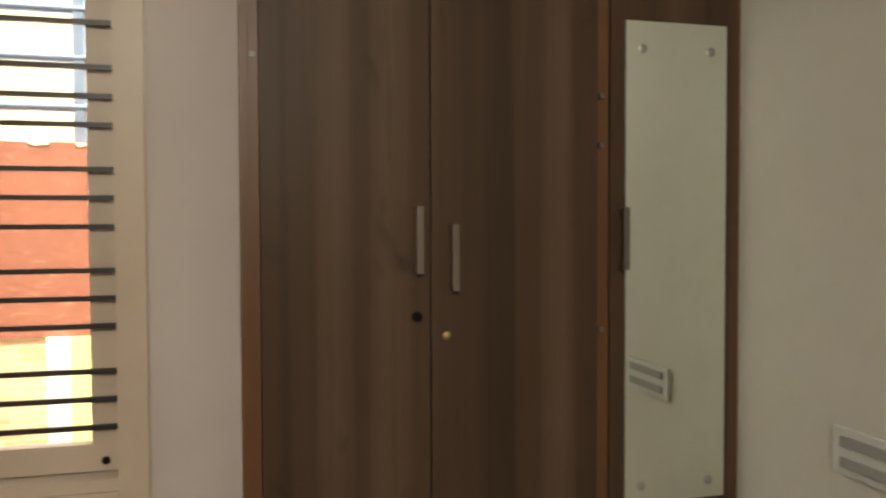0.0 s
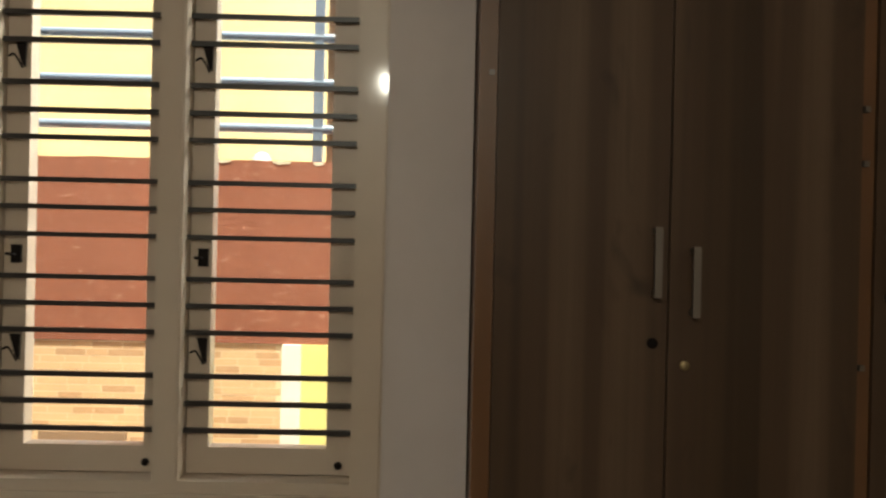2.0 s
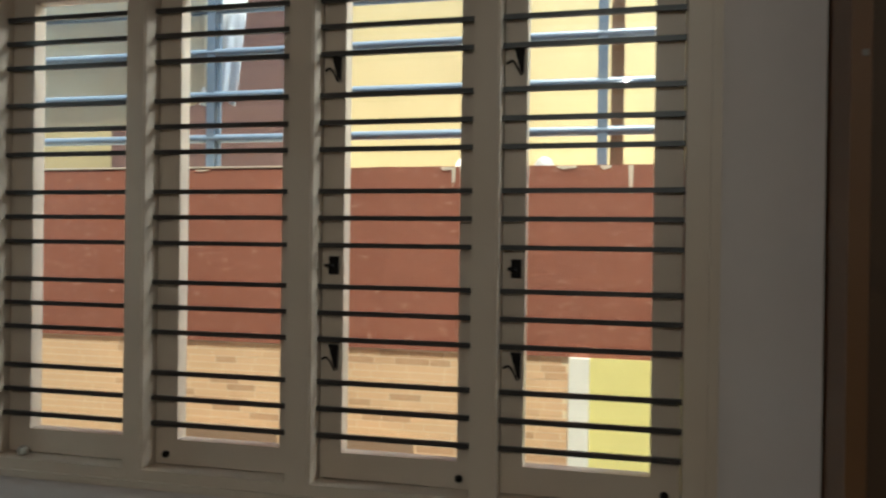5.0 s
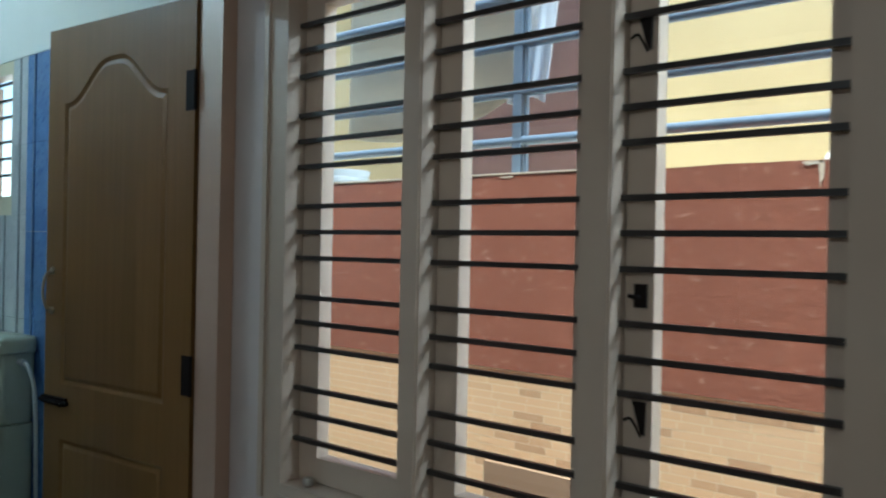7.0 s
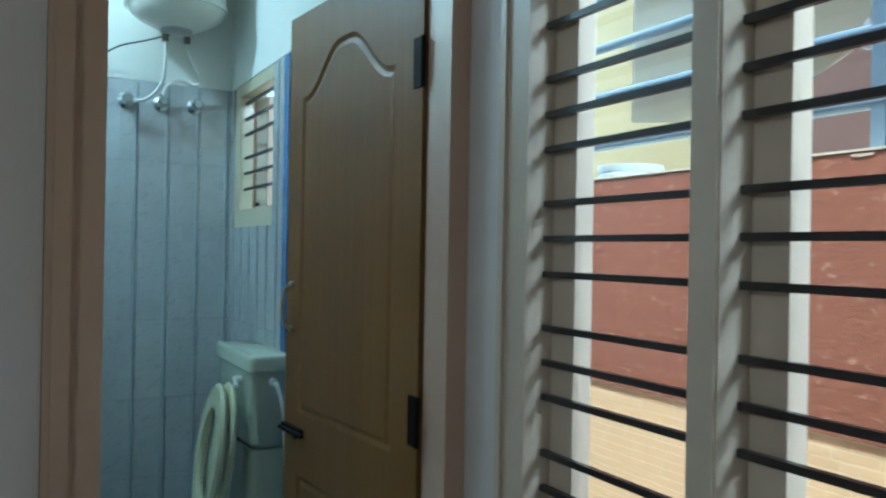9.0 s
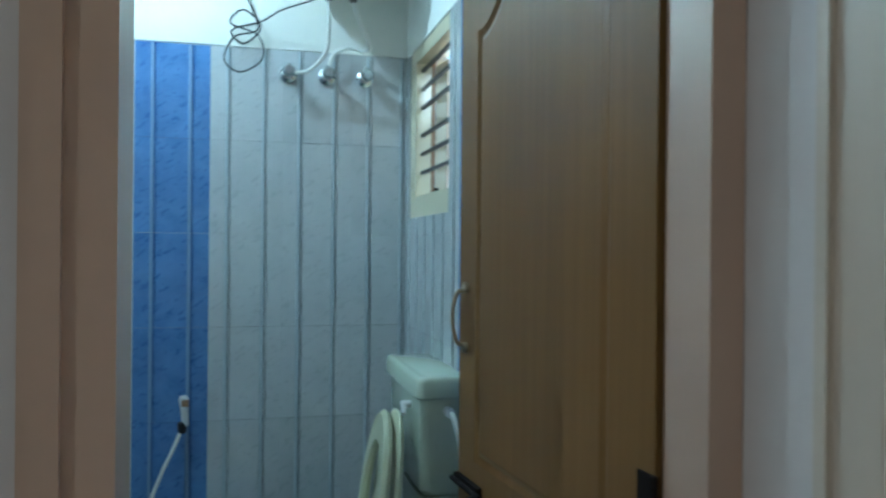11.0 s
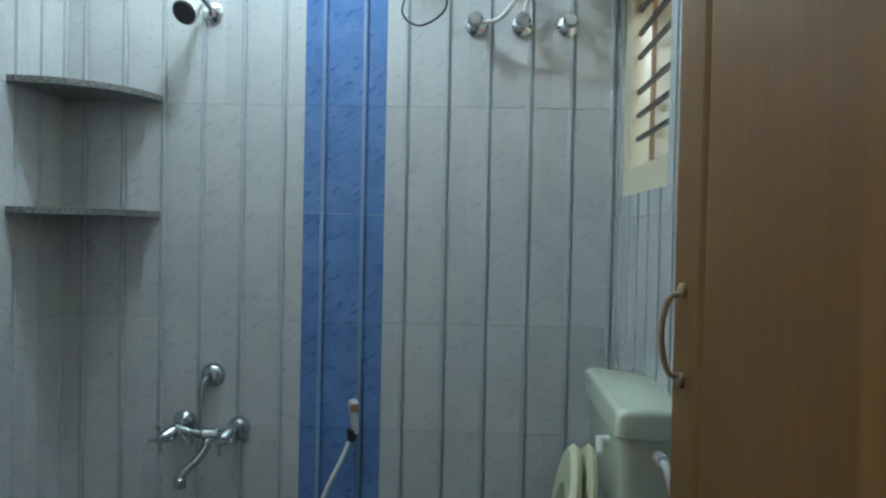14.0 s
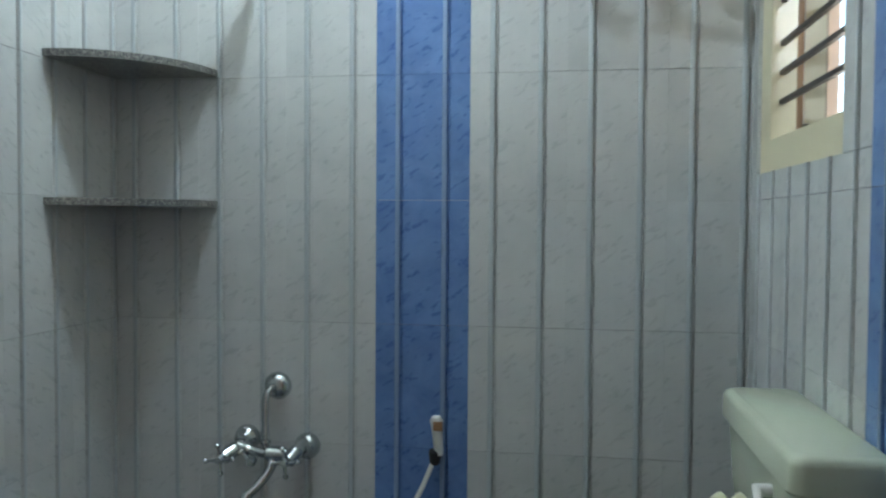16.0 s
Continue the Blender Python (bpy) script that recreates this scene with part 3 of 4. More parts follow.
for o in PANELS:
    bm = bmesh.new()
    loops = [[bm.verts.new((x, y, z)) for x, z in offset_loop(o, w)] for w, y in GROOVE]
    for u, v in zip(loops, loops[1:]):
        for i in range(len(u)):
            bm.faces.new((u[i], u[(i + 1) % len(u)], v[(i + 1) % len(u)], v[i]))
    bmesh.ops.transform(bm, matrix=LEAF, verts=bm.verts)
    part("panel_moulding", bm, DOOR, leaf, smooth=True)
    bm = bmesh.new()
    vs = [bm.verts.new((x, GROOVE[-1][1], z)) for x, z in offset_loop(o, GROOVE[-1][0])]
    edges = [bm.edges.new((vs[i], vs[(i + 1) % len(vs)])) for i in range(len(vs))]
    bmesh.ops.triangle_fill(bm, use_beauty=True, use_dissolve=False, edges=edges, normal=(0, 1, 0))
    bmesh.ops.transform(bm, matrix=LEAF, verts=bm.verts)
    part("panel", bm, DOOR, leaf)
bm = bmesh.new()
tube(bm, [(0.695, 0.0, 1.294), (0.698, 0.018, 1.291), (0.700, 0.027, 1.268), (0.700, 0.031, 1.235), (0.700, 0.027, 1.202), (0.698, 0.018, 1.179), (0.695, 0.0, 1.176)], 0.0045, 8)
for z in (1.300, 1.170):
    lathe(bm, [(0.011, 0), (0.011, 0.006), (0.006, 0.009)], Matrix.Translation((0.695, 0, z)) @ pose(0, 0, 0, -90), 12)
bmesh.ops.transform(bm, matrix=LEAF, verts=bm.verts)
part("pull_handle", bm, BRONZE, leaf, "bronze bow pull handle", smooth=True)
bm = bmesh.new()
box(bm, 0.60, 0.735, 0.0, 0.012, 0.868, 0.892)
tube(bm, [(0.575, 0.016, 0.880), (0.735, 0.016, 0.880)], 0.006, 8, False)
tube(bm, [(0.592, 0.016, 0.880), (0.592, 0.034, 0.876)], 0.005, 8, False)
bmesh.ops.transform(bm, matrix=LEAF, verts=bm.verts)
part("tower_bolt", bm, DARK, leaf, "dark metal sliding bolt")
for z in (1.825, 1.028, 0.23):
    bm = bmesh.new()
    box(bm, 0.001, 0.036, 0.0005, 0.0035, z - 0.056, z + 0.056)
    tube(bm, [(-0.003, 0.004, z - 0.056), (-0.003, 0.004, z + 0.056)], 0.006, 8, False)
    bmesh.ops.transform(bm, matrix=LEAF, verts=bm.verts)
    part("hinge", bm, DARK, leaf, "dark steel butt hinge")

# ---- bathroom small window ----
bwin = thing("window_2", "small cream bathroom window with dark grille bars", "window", kind="structure", at=(-3.54, 2.44, BW[2]))
by0, by1 = 2.404, 2.460
for b in ((BW[0], BW[0] + 0.085, by0, by1, BW[2], BW[3]), (BW[1] - 0.03, BW[1], by0, by1, BW[2], BW[3]),
          (BW[0] + 0.085, BW[1] - 0.03, by0, by1, BW[2], BW[2] + 0.075), (BW[0] + 0.085, BW[1] - 0.03, by0, by1, BW[3] - 0.05, BW[3])):
    bm = bmesh.new()
    box(bm, *b)
    rounded(bm, 0.003, 1)
    part("window_frame", bm, PALE_ENAMEL, bwin, smooth=True)
block("rebate", (BW[0] + 0.020, BW[0] + 0.087, 2.4605, 2.474, BW[2], BW[3] - 0.03), SHUTTER_BROWN, bwin)
for z in (1.655, 1.722, 1.789, 1.888, 1.955, 2.022):
    block("grille_bar", (BW[0] + 0.083, BW[1] - 0.026, 2.4225, 2.4335, z - 0.0055, z + 0.0055), IRON, bwin)
bsh = thing("bathroom_shutter", "narrow cream window casement standing slightly open", "window shutter", at=(-3.75, 2.48, 1.56))
M = Matrix.Translation((-3.752, 2.480, 0)) @ pose(0, 0, 0, 0, 0, 8)
for b, mt, nm in (((0.0, 0.108, -0.004, 0.016, 1.545, 2.045), OUTER_WALL, "leaf"), ((0.108, 0.118, -0.006, 0.018, 1.545, 2.045), ENAMEL, "stile"), ((0.02, 0.036, -0.016, -0.004, 1.585, 1.600), DARK, "bolt_knob")):
    bm = bmesh.new()
    box(bm, *b)
    rounded(bm, 0.002, 1)
    bmesh.ops.transform(bm, matrix=M, verts=bm.verts)
    part(nm, bm, mt, bsh, smooth=True)

# ---- corner shelves ----
for z in (1.765, 1.408):
    bm = bmesh.new()
    n = 18
    r = 0.302
    top, bot = [], []
    for zz, lst in ((z, bot), (z + 0.018, top)):
        lst.append(bm.verts.new((BATH_X0, BATH_Y0, zz)))
        for i in range(n + 1):
            a = math.pi / 2 * i / n
            k = r * (1 + 0.004 * math.sin(i * 2.7))
            lst.append(bm.verts.new((BATH_X0 + 1.05 * k * math.sin(a), BATH_Y0 + k * math.cos(a), zz)))
    bm.faces.new(top)
    bm.faces.new(bot[::-1])
    for i in range(len(top)):
        j = (i + 1) % len(top)
        bm.faces.new((bot[i], bot[j], top[j], top[i]))
    tagged(part("corner_shelf", bm, GRANITE), "quarter-round speckled granite shelf in the tiled corner", "shelf", "granite corner shelves")

X = BATH_X0
FACE = lambda y, z, d=0.0: Matrix.Translation((X + d, y, z)) @ pose(0, 0, 0, 0, 90, 0)
# shower head
sh = thing("overhead_shower", "chrome shower head with a dark face on a short arm", "shower head", at=(X, 1.13, 2.05))
bm = bmesh.new()
lathe(bm, [(0.032, 0), (0.033, 0.008), (0.024, 0.018), (0.012, 0.024)], FACE(1.148, 2.043), 20)
part("flange", bm, CHROME, sh, smooth=True)
bm = bmesh.new()
tube(bm, [(X + 0.01, 1.148, 2.043), (X + 0.045, 1.136, 2.066), (X + 0.064, 1.130, 2.078), (X + 0.076, 1.124, 2.066), (X + 0.079, 1.121, 2.052)], 0.009, 10)
lathe(bm, [(0.011, -0.02), (0.020, 0.0), (0.024, 0.02), (0.037, 0.05), (0.040, 0.064), (0.039, 0.070)], look((X + 0.075, 1.122, 2.046), (X + 0.124, 1.108, 2.010)) @ pose(0, 0, 0, 180), 20)
part("arm", bm, CHROME, sh, smooth=True)
bm = bmesh.new()
lathe(bm, [(0.036, 0.0695), (0.034, 0.074), (0.010, 0.075)], look((X + 0.075, 1.122, 2.046), (X + 0.124, 1.108, 2.010)) @ pose(0, 0, 0, 180), 20)
part("spray_face", bm, BLACK_RUBBER, sh, "black nozzle plate", smooth=True)

# angle valves
for y in (1.957, 2.097, 2.236):
    v = thing("angle_valve", "chrome angle valve with a wall flange", "valve", "three valves under the water heater", at=(X, y, 2.005))
    bm = bmesh.new()
    lathe(bm, [(0.031, 0), (0.032, 0.007), (0.022, 0.016), (0.014, 0.020)], FACE(y, 2.008), 20)
    part("flange", bm, CHROME, v, smooth=True)
    bm = bmesh.new()
    lathe(bm, [(0.012, 0.018), (0.012, 0.045), (0.018, 0.048), (0.022, 0.060), (0.022, 0.078), (0.016, 0.086)], FACE(y, 2.008), 16)
    lathe(bm, [(0.009, 0.0), (0.009, 0.03)], Matrix.Translation((X + 0.035, y, 2.012)), 10)
    part("knob", bm, SATIN, v, smooth=True)

# water heater
gy = thing("water_heater", "ivory cylindrical electric water heater hung high on the wall", "water heater", at=(-3.665, 2.12, 2.28))
G = Matrix.Translation((-3.672, 2.120, 2.27))
bm = bmesh.new()
lathe(bm, [(0.02, 0.0), (0.06, 0.004), (0.10, 0.015), (0.14, 0.033), (0.175, 0.060), (0.188, 0.085), (0.190, 0.11), (0.190, 0.45), (0.17, 0.50), (0.10, 0.52)], G, 36)
part("tank", bm, GEYSER, gy, smooth=True)
bm = bmesh.new()
lathe(bm, [(0.190, 0.080), (0.197, 0.083), (0.197, 0.098), (0.190, 0.101)], G, 36, caps=False)
part("rim", bm, GEYSER, gy, smooth=True)
bm = bmesh.new()
lathe(bm, [(0.055, -0.012), (0.060, -0.008), (0.060, 0.006), (0.05, 0.01)], G, 24)
part("bottom_cover", bm, GREY_PLASTIC, gy, smooth=True)
for y in (2.082, 2.166):
    bm = bmesh.new()
    lathe(bm, [(0.010, -0.05), (0.013, -0.045), (0.013, -0.02), (0.009, -0.015), (0.009, 0.02)], Matrix.Translation((-3.70, y, 2.28)), 12)
    part("outlet", bm, DULL_STEEL, gy, smooth=True)

# hoses and cable
for pts in ([(-3.70, 2.082, 2.235), (-3.705, 2.085, 2.16), (-3.76, 2.08, 2.07), (-3.80, 2.03, 2.012), (-3.82, 1.985, 2.004), (-3.835, 1.958, 2.012)],
            [(-3.70, 2.166, 2.235), (-3.71, 2.19, 2.17), (-3.76, 2.235, 2.105), (-3.80, 2.225, 2.088), (-3.82, 2.17, 2.104), (-3.835, 2.115, 2.08), (-3.845, 2.099, 2.03)]):
    bm = bmesh.new()
    tube(bm, pts, 0.0068, 10)
    tagged(part("water_hose", bm, HOSE, smooth=True), "white flexible water hose from the heater to a valve", "hose")
bm = bmesh.new()
tube(bm, [(-3.70, 2.10, 2.26), (-3.74, 2.02, 2.235), (-3.80, 1.93, 2.215), (-3.84, 1.86, 2.18), (-3.85, 1.76, 2.145), (-3.85, 1.80, 2.10), (-3.84, 1.86, 2.16), (-3.85, 1.80, 2.22), (-3.85, 1.755, 2.17),
          (-3.84, 1.85, 2.13), (-3.85, 1.865, 2.05), (-3.85, 1.79, 2.00), (-3.85, 1.735, 2.04), (-3.84, 1.77, 2.12), (-3.85, 1.85, 2.16), (-3.855, 1.80, 2.30), (-3.86, 1.78, 2.45)], 0.0032, 8, steps=10)
tagged(part("power_cable", bm, CABLE, smooth=True), "black power cable coiled loosely beside the water heater", "cable")

# mixer
mx = thing("shower_mixer", "chrome wall mixer with two cross handles and a spout", "mixer tap", at=(X, 1.15, 0.78))
for y, z in ((1.078, 0.775), (1.250, 0.760)):
    bm = bmesh.new()
    lathe(bm, [(0.036, 0), (0.036, 0.008), (0.030, 0.022), (0.020, 0.032), (0.015, 0.05)], FACE(y, z), 24)
    part("flange", bm, SATIN, mx, smooth=True)
bm = bmesh.new()
tube(bm, [(X + 0.055, 1.075, 0.766), (X + 0.060, 1.11, 0.757), (X + 0.064, 1.16, 0.752), (X + 0.060, 1.21, 0.752), (X + 0.055, 1.245, 0.760)], [0.017, 0.014, 0.021, 0.014, 0.017], 14)
for y, y1 in ((1.078, 1.045), (1.250, 1.224)):
    tube(bm, [(X + 0.025, y, 0.770), (X + 0.060, y - 0.010, 0.760), (X + 0.095, y1, 0.742)], [0.017, 0.020, 0.014], 14)
part("body", bm, SATIN, mx, smooth=True)
for y, z, arms in ((1.041, 0.741, 4), (1.221, 0.742, 4), (1.130, 0.740, 1)):
    bm = bmesh.new()
    cx = X + 0.104
    lathe(bm, [(0.012, -0.012), (0.014, 0.0), (0.011, 0.008), (0.009, 0.014)], Matrix.Translation((cx, y, z)) @ pose(0, 0, 0, 0, 90, 0), 14)
    for a in range(arms):
        ang = math.pi / 2 * a + 0.12 if arms == 4 else 2.4
        dy, dz = math.cos(ang), math.sin(ang)
        tube(bm, [(cx, y, z), (cx + 0.003, y + 0.034 * dy, z + 0.034 * dz)], [0.0055, 0.0042], 8, False)
        lathe(bm, [(0.003, -0.007), (0.0075, -0.003), (0.0075, 0.003), (0.003, 0.007)], Matrix.Translation((cx + 0.003, y + 0.037 * dy, z + 0.037 * dz)), 10)
    part("cross_handle", bm, SATIN, mx, smooth=True)
bm = bmesh.new()
tube(bm, [(X + 0.066, 1.178, 0.748), (X + 0.080, 1.172, 0.715), (X + 0.100, 1.150, 0.680), (X + 0.116, 1.125, 0.655), (X + 0.122, 1.113, 0.632), (X + 0.122, 1.112, 0.605)], [0.014, 0.013, 0.012, 0.014, 0.018, 0.018], 14)
part("spout", bm, SATIN, mx, smooth=True)
bm = bmesh.new()
lathe(bm, [(0.038, 0), (0.038, 0.006), (0.030, 0.020), (0.016, 0.028)], FACE(1.166, 0.922), 24)
tube(bm, [(X + 0.015, 1.166, 0.922), (X + 0.042, 1.158, 0.920), (X + 0.058, 1.152, 0.895), (X + 0.062, 1.152, 0.83), (X + 0.064, 1.154, 0.770)], 0.0095, 10)
lathe(bm, [(0.013, 0.0), (0.015, 0.006), (0.013, 0.012)], Matrix.Translation((X + 0.063, 1.153, 0.776)), 12)
part("riser", bm, SATIN, mx, smooth=True)

# hand spray
hf = thing("hand_spray", "white hand spray hanging on a wall hook with its hose", "hand spray", at=(X, 1.61, 0.83))
bm = bmesh.new()
lathe(bm, [(0.010, -0.06), (0.012, -0.05), (0.013, -0.01), (0.015, 0.02), (0.017, 0.033), (0.012, 0.044), (0.004, 0.047)], Matrix.Translation((X + 0.040, 1.614, 0.822)) @ pose(0, 0, 0, 4, 6, 0), 16)
part("handle", bm, PLASTIC, hf, "ivory plastic spray handle", smooth=True)
block("trigger", (X + 0.054, X + 0.060, 1.606, 1.630, 0.832, 0.856), SHUTTER_BROWN, hf, "rust brown trigger", bev=0.002)
bm = bmesh.new()
lathe(bm, [(0.012, -0.02), (0.014, -0.015), (0.014, 0.014), (0.012, 0.018)], Matrix.Translation((X + 0.036, 1.606, 0.758)) @ pose(0, 0, 0, 4, 10, 0), 12)
box(bm, X, X + 0.04, 1.596, 1.622, 0.752, 0.762)
part("holder", bm, BLACK_RUBBER, hf)
bm = bmesh.new()
tube(bm, [(X + 0.036, 1.602, 0.742), (X + 0.05, 1.577, 0.68), (X + 0.07, 1.54, 0.60), (X + 0.09, 1.49, 0.46), (X + 0.08, 1.46, 0.30), (X + 0.03, 1.50, 0.22), (X + 0.006, 1.52, 0.26)], 0.0065, 10)
part("hose", bm, HOSE, hf, smooth=True)

# ---- toilet ----
toilet = thing("toilet", "pale green ceramic toilet with an ivory seat raised against the cistern", "toilet", at=(-3.22, 2.1, -0.02))


def loft(bm, rings, cap=True):
    vs = [[bm.verts.new(p) for p in r] for r in rings]
    n = len(vs[0])
    for a, b in zip(vs, vs[1:]):
        for i in range(n):
            bm.faces.new((a[i], a[(i + 1) % n], b[(i + 1) % n], b[i]))
    if cap:
        bm.faces.new(vs[0][::-1])
        bm.faces.new(vs[-1])


def rrect(x0, x1, y0, y1, z, r, n=5):
    out = []
    for cx, cy, a0 in ((x1 - r, y1 - r, 0), (x0 + r, y1 - r, 90), (x0 + r, y0 + r, 180), (x1 - r, y0 + r, 270)):
        for i in range(n + 1):
            a = radians(a0 + 90 * i / n)
            out.append((cx + r * math.cos(a), cy + r * math.sin(a), z))
    return out


def oval(cx, cy, rx, ry, z, n=32, sq=2.3):
    out = []
    for i in range(n):
        a = 2 * math.pi * i / n
        c, s = math.cos(a), math.sin(a)
        out.append((cx + rx * math.copysign(abs(c) ** (2 / sq), c), cy + ry * math.copysign(abs(s) ** (2 / sq), s), z))
    return out


CX0, CX1, CY0, CY1 = -3.482, -2.985, 2.256, 2.393
bm = bmesh.new()
loft(bm, [rrect(CX0 + 0.19, CX1 - 0.03, CY0 + 0.02, CY1, 0.728, 0.03), rrect(CX0 + 0.16, CX1 - 0.016, CY0 + 0.008, CY1, 0.745, 0.03), rrect(CX0 + 0.05, CX1 - 0.014, CY0 + 0.006, CY1, 0.88, 0.025), rrect(CX0 + 0.014, CX1 - 0.014, CY0 + 0.006, CY1, 0.985, 0.022)])
part("cistern", bm, CERAMIC, toilet, smooth=True)
bm = bmesh.new()
loft(bm, [rrect(CX0 + 0.004, CX1 - 0.004, CY0 - 0.002, CY1, 0.987, 0.022), rrect(CX0, CX1, CY0 - 0.006, CY1, 0.992, 0.024), rrect(CX0 + 0.002, CX1 - 0.002, CY0 - 0.004, CY1, 1.030, 0.022), rrect(CX0 + 0.004, CX1 - 0.004, CY0 - 0.002, CY1, 1.037, 0.022), rrect(CX0 + 0.008, CX1 - 0.008, CY0 + 0.002, CY1, 1.043, 0.022), rrect(CX0 + 0.016, CX1 - 0.016, CY0 + 0.010, CY1 - 0.004, 1.046, 0.022)])
part("cistern_lid", bm, CERAMIC, toilet, smooth=True)
bm = bmesh.new()
tube(bm, [(CX1 - 0.14, CY0 + 0.012, 0.952), (CX1 - 0.14, CY0 - 0.014, 0.952)], 0.010, 10, False)
tube(bm, [(CX1 - 0.145, CY0 - 0.014, 0.956), (CX1 - 0.115, CY0 - 0.018, 0.930)], [0.009, 0.007], 8, False)
part("flush_lever", bm, PLASTIC, toilet, smooth=True)
bm = bmesh.new()
tube(bm, [(CX1 - 0.03, 2.335, 0.955), (CX1 + 0.02, 2.335, 0.955)], 0.013, 10, False)
part("inlet_nut", bm, PLASTIC, toilet, smooth=True)
bm = bmesh.new()
tube(bm, [(CX1 + 0.01, 2.335, 0.955), (CX1 + 0.04, 2.34, 0.94), (CX1 + 0.062, 2.352, 0.87), (CX1 + 0.062, 2.36, 0.75), (CX1 + 0.045, 2.37, 0.62), (CX1 + 0.03, 2.38, 0.45), (CX1 + 0.03, 2.392, 0.32)], 0.0075, 10)
part("supply_hose", bm, HOSE, toilet, smooth=True)
bm = bmesh.new()
loft(bm, [rrect(-3.27, -3.00, 2.24, 2.392, 0.30, 0.03), rrect(-3.26, -3.00, 2.262, 2.392, 0.60, 0.03), rrect(-3.27, -2.995, 2.264, 2.392, 0.727, 0.03)])
part("flush_neck", bm, CERAMIC, toilet, smooth=True)
bm = bmesh.new()
loft(bm, [oval(-3.218, 2.07, 0.11, 0.20, -0.02), oval(-3.218, 2.07, 0.10, 0.18, 0.06), oval(-3.218, 2.04, 0.12, 0.20, 0.22), oval(-3.19, 1.99, 0.175, 0.245, 0.38), oval(-3.18, 1.985, 0.182, 0.255, 0.43),
          oval(-3.18, 1.985, 0.15, 0.22, 0.43), oval(-3.218, 1.99, 0.12, 0.17, 0.30), oval(-3.218, 2.02, 0.05, 0.06, 0.22)])
part("bowl", bm, CERAMIC, toilet, smooth=True)


def seat_ring(rx, ry, inner, th):
    bm = bmesh.new()
    n = 40
    cols = []
    for i in range(n):
        a = 2 * math.pi * i / n
        c, s = math.cos(a), math.sin(a)
        prof = ((1.0, 0.0), (1.03, th * 0.5), (0.98, th), ) + (((inner, th), (inner - 0.03, th * 0.5), (inner, 0.0)) if inner else ((0.4, th * 1.25), (0.02, th * 1.3), (0.02, 0.0)))
        cols.append([bm.verts.new((rx * k * c, ry * k * s * (0.94 if s < 0 else 1.0), h)) for k, h in prof])
    m = len(cols[0])
    for i in range(n):
        a, b = cols[i], cols[(i + 1) % n]
        for k in range(m):
            bm.faces.new((a[k], b[k], b[(k + 1) % m], a[(k + 1) % m]))
    return bm


for nm, inner, off, lean, th in (("seat", 0.68, 0.090, 82, 0.022), ("seat_lid", 0, 0.052, 83, 0.018)):
    bm = seat_ring(0.155, 0.240, inner, th)
    bmesh.ops.transform(bm, matrix=Matrix.Translation((-3.13, 2.225 - off, 0.455)) @ pose(0, 0, 0, lean, 0, 0) @ Matrix.Translation((0, 0.240, 0)), verts=bm.verts)
    part(nm, bm, SEAT, toilet, smooth=True)

# bathroom lamp
bl = thing("pendant_bulb", "bare white bulb hanging from the bathroom ceiling in a short holder", "lamp", at=(BULB.x, BULB.y, CEIL))
bm = bmesh.new()
lathe(bm, [(0.030, 0.0), (0.032, 0.006), (0.010, 0.016), (0.018, 0.020), (0.020, 0.045), (0.016, 0.052)], Matrix.Translation((BULB.x, BULB.y, CEIL - 0.001)) @ pose(0, 0, 0, 180), 16)
part("holder", bm, PLASTIC, bl, smooth=True)
bm = bmesh.new()
lathe(bm, [(0.006, -0.028), (0.018, -0.024), (0.028, -0.010), (0.030, 0.004), (0.024, 0.024), (0.014, 0.040), (0.012, 0.050)], Matrix.Translation(BULB), 20)
part("bulb", bm, LAMP, bl, smooth=True).visible_shadow = False

# ---- outside ----
PY, PT, PB = 3.09, 1.625, 1.028
parapet = thing("parapet", "low red plastered parapet wall with a chipped top edge", "wall", kind="structure", at=(-1.5, PY, 0))
bm = bmesh.new()
box(bm, -4.2, 3.0, PY, PY + 0.15, PB, PT)
bmesh.ops.subdivide_edges(bm, edges=[e for e in bm.edges if abs((e.verts[0].co - e.verts[1].co).x) > 1], cuts=130)
for v in bm.verts:
    if v.co.z > PT - 0.01:
        v.co.z += 0.0025 * noise.noise(v.co * 7.0) + 0.0015 * noise.noise(v.co * 31.0)
part("upper_wall", bm, REDWALL, parapet)
# pale strip painted in where the top edge catches the sun
block("edge_glint_strip", (-4.19, -0.98, PY - 0.002, PY + 0.148, PT + 0.0035, PT + 0.0085), CHIP_AND_GLINT, parapet, "thin pale strip standing in for the sunlit top edge")
block("lower_wall", (-4.2, -0.125, PY + 0.004, PY + 0.15, -0.30, PB - 0.001), MORTAR, parapet)
block("white_band", (-0.124, -0.062, PY - 0.012, PY + 0.15, -0.30, PB - 0.001), WHITE_BAND, parapet)
block("yellow_wall", (-0.061, 3.0, PY - 0.004, PY + 0.15, -0.30, PB - 0.001), YELLOW, parapet)
setting("terrace_floor", [(-4.2, 3.0, PY + 0.151, 4.29, 1.30, 1.42)], PALE_FLOOR, "concrete terrace behind the parapet")
setting("house_wall_yellow", [(-4.3, -2.66, 4.30, 4.5, 0, 3.2), (-1.58, 0.75, 4.30, 4.5, 0, 3.1)], HOUSE_YELLOW, "yellow plastered house wall")
setting("house_wall_brown", [(-2.659, -1.581, 4.297, 4.5, 0, 3.2)], UPPER_BROWN, "brown plastered strip of the house wall")
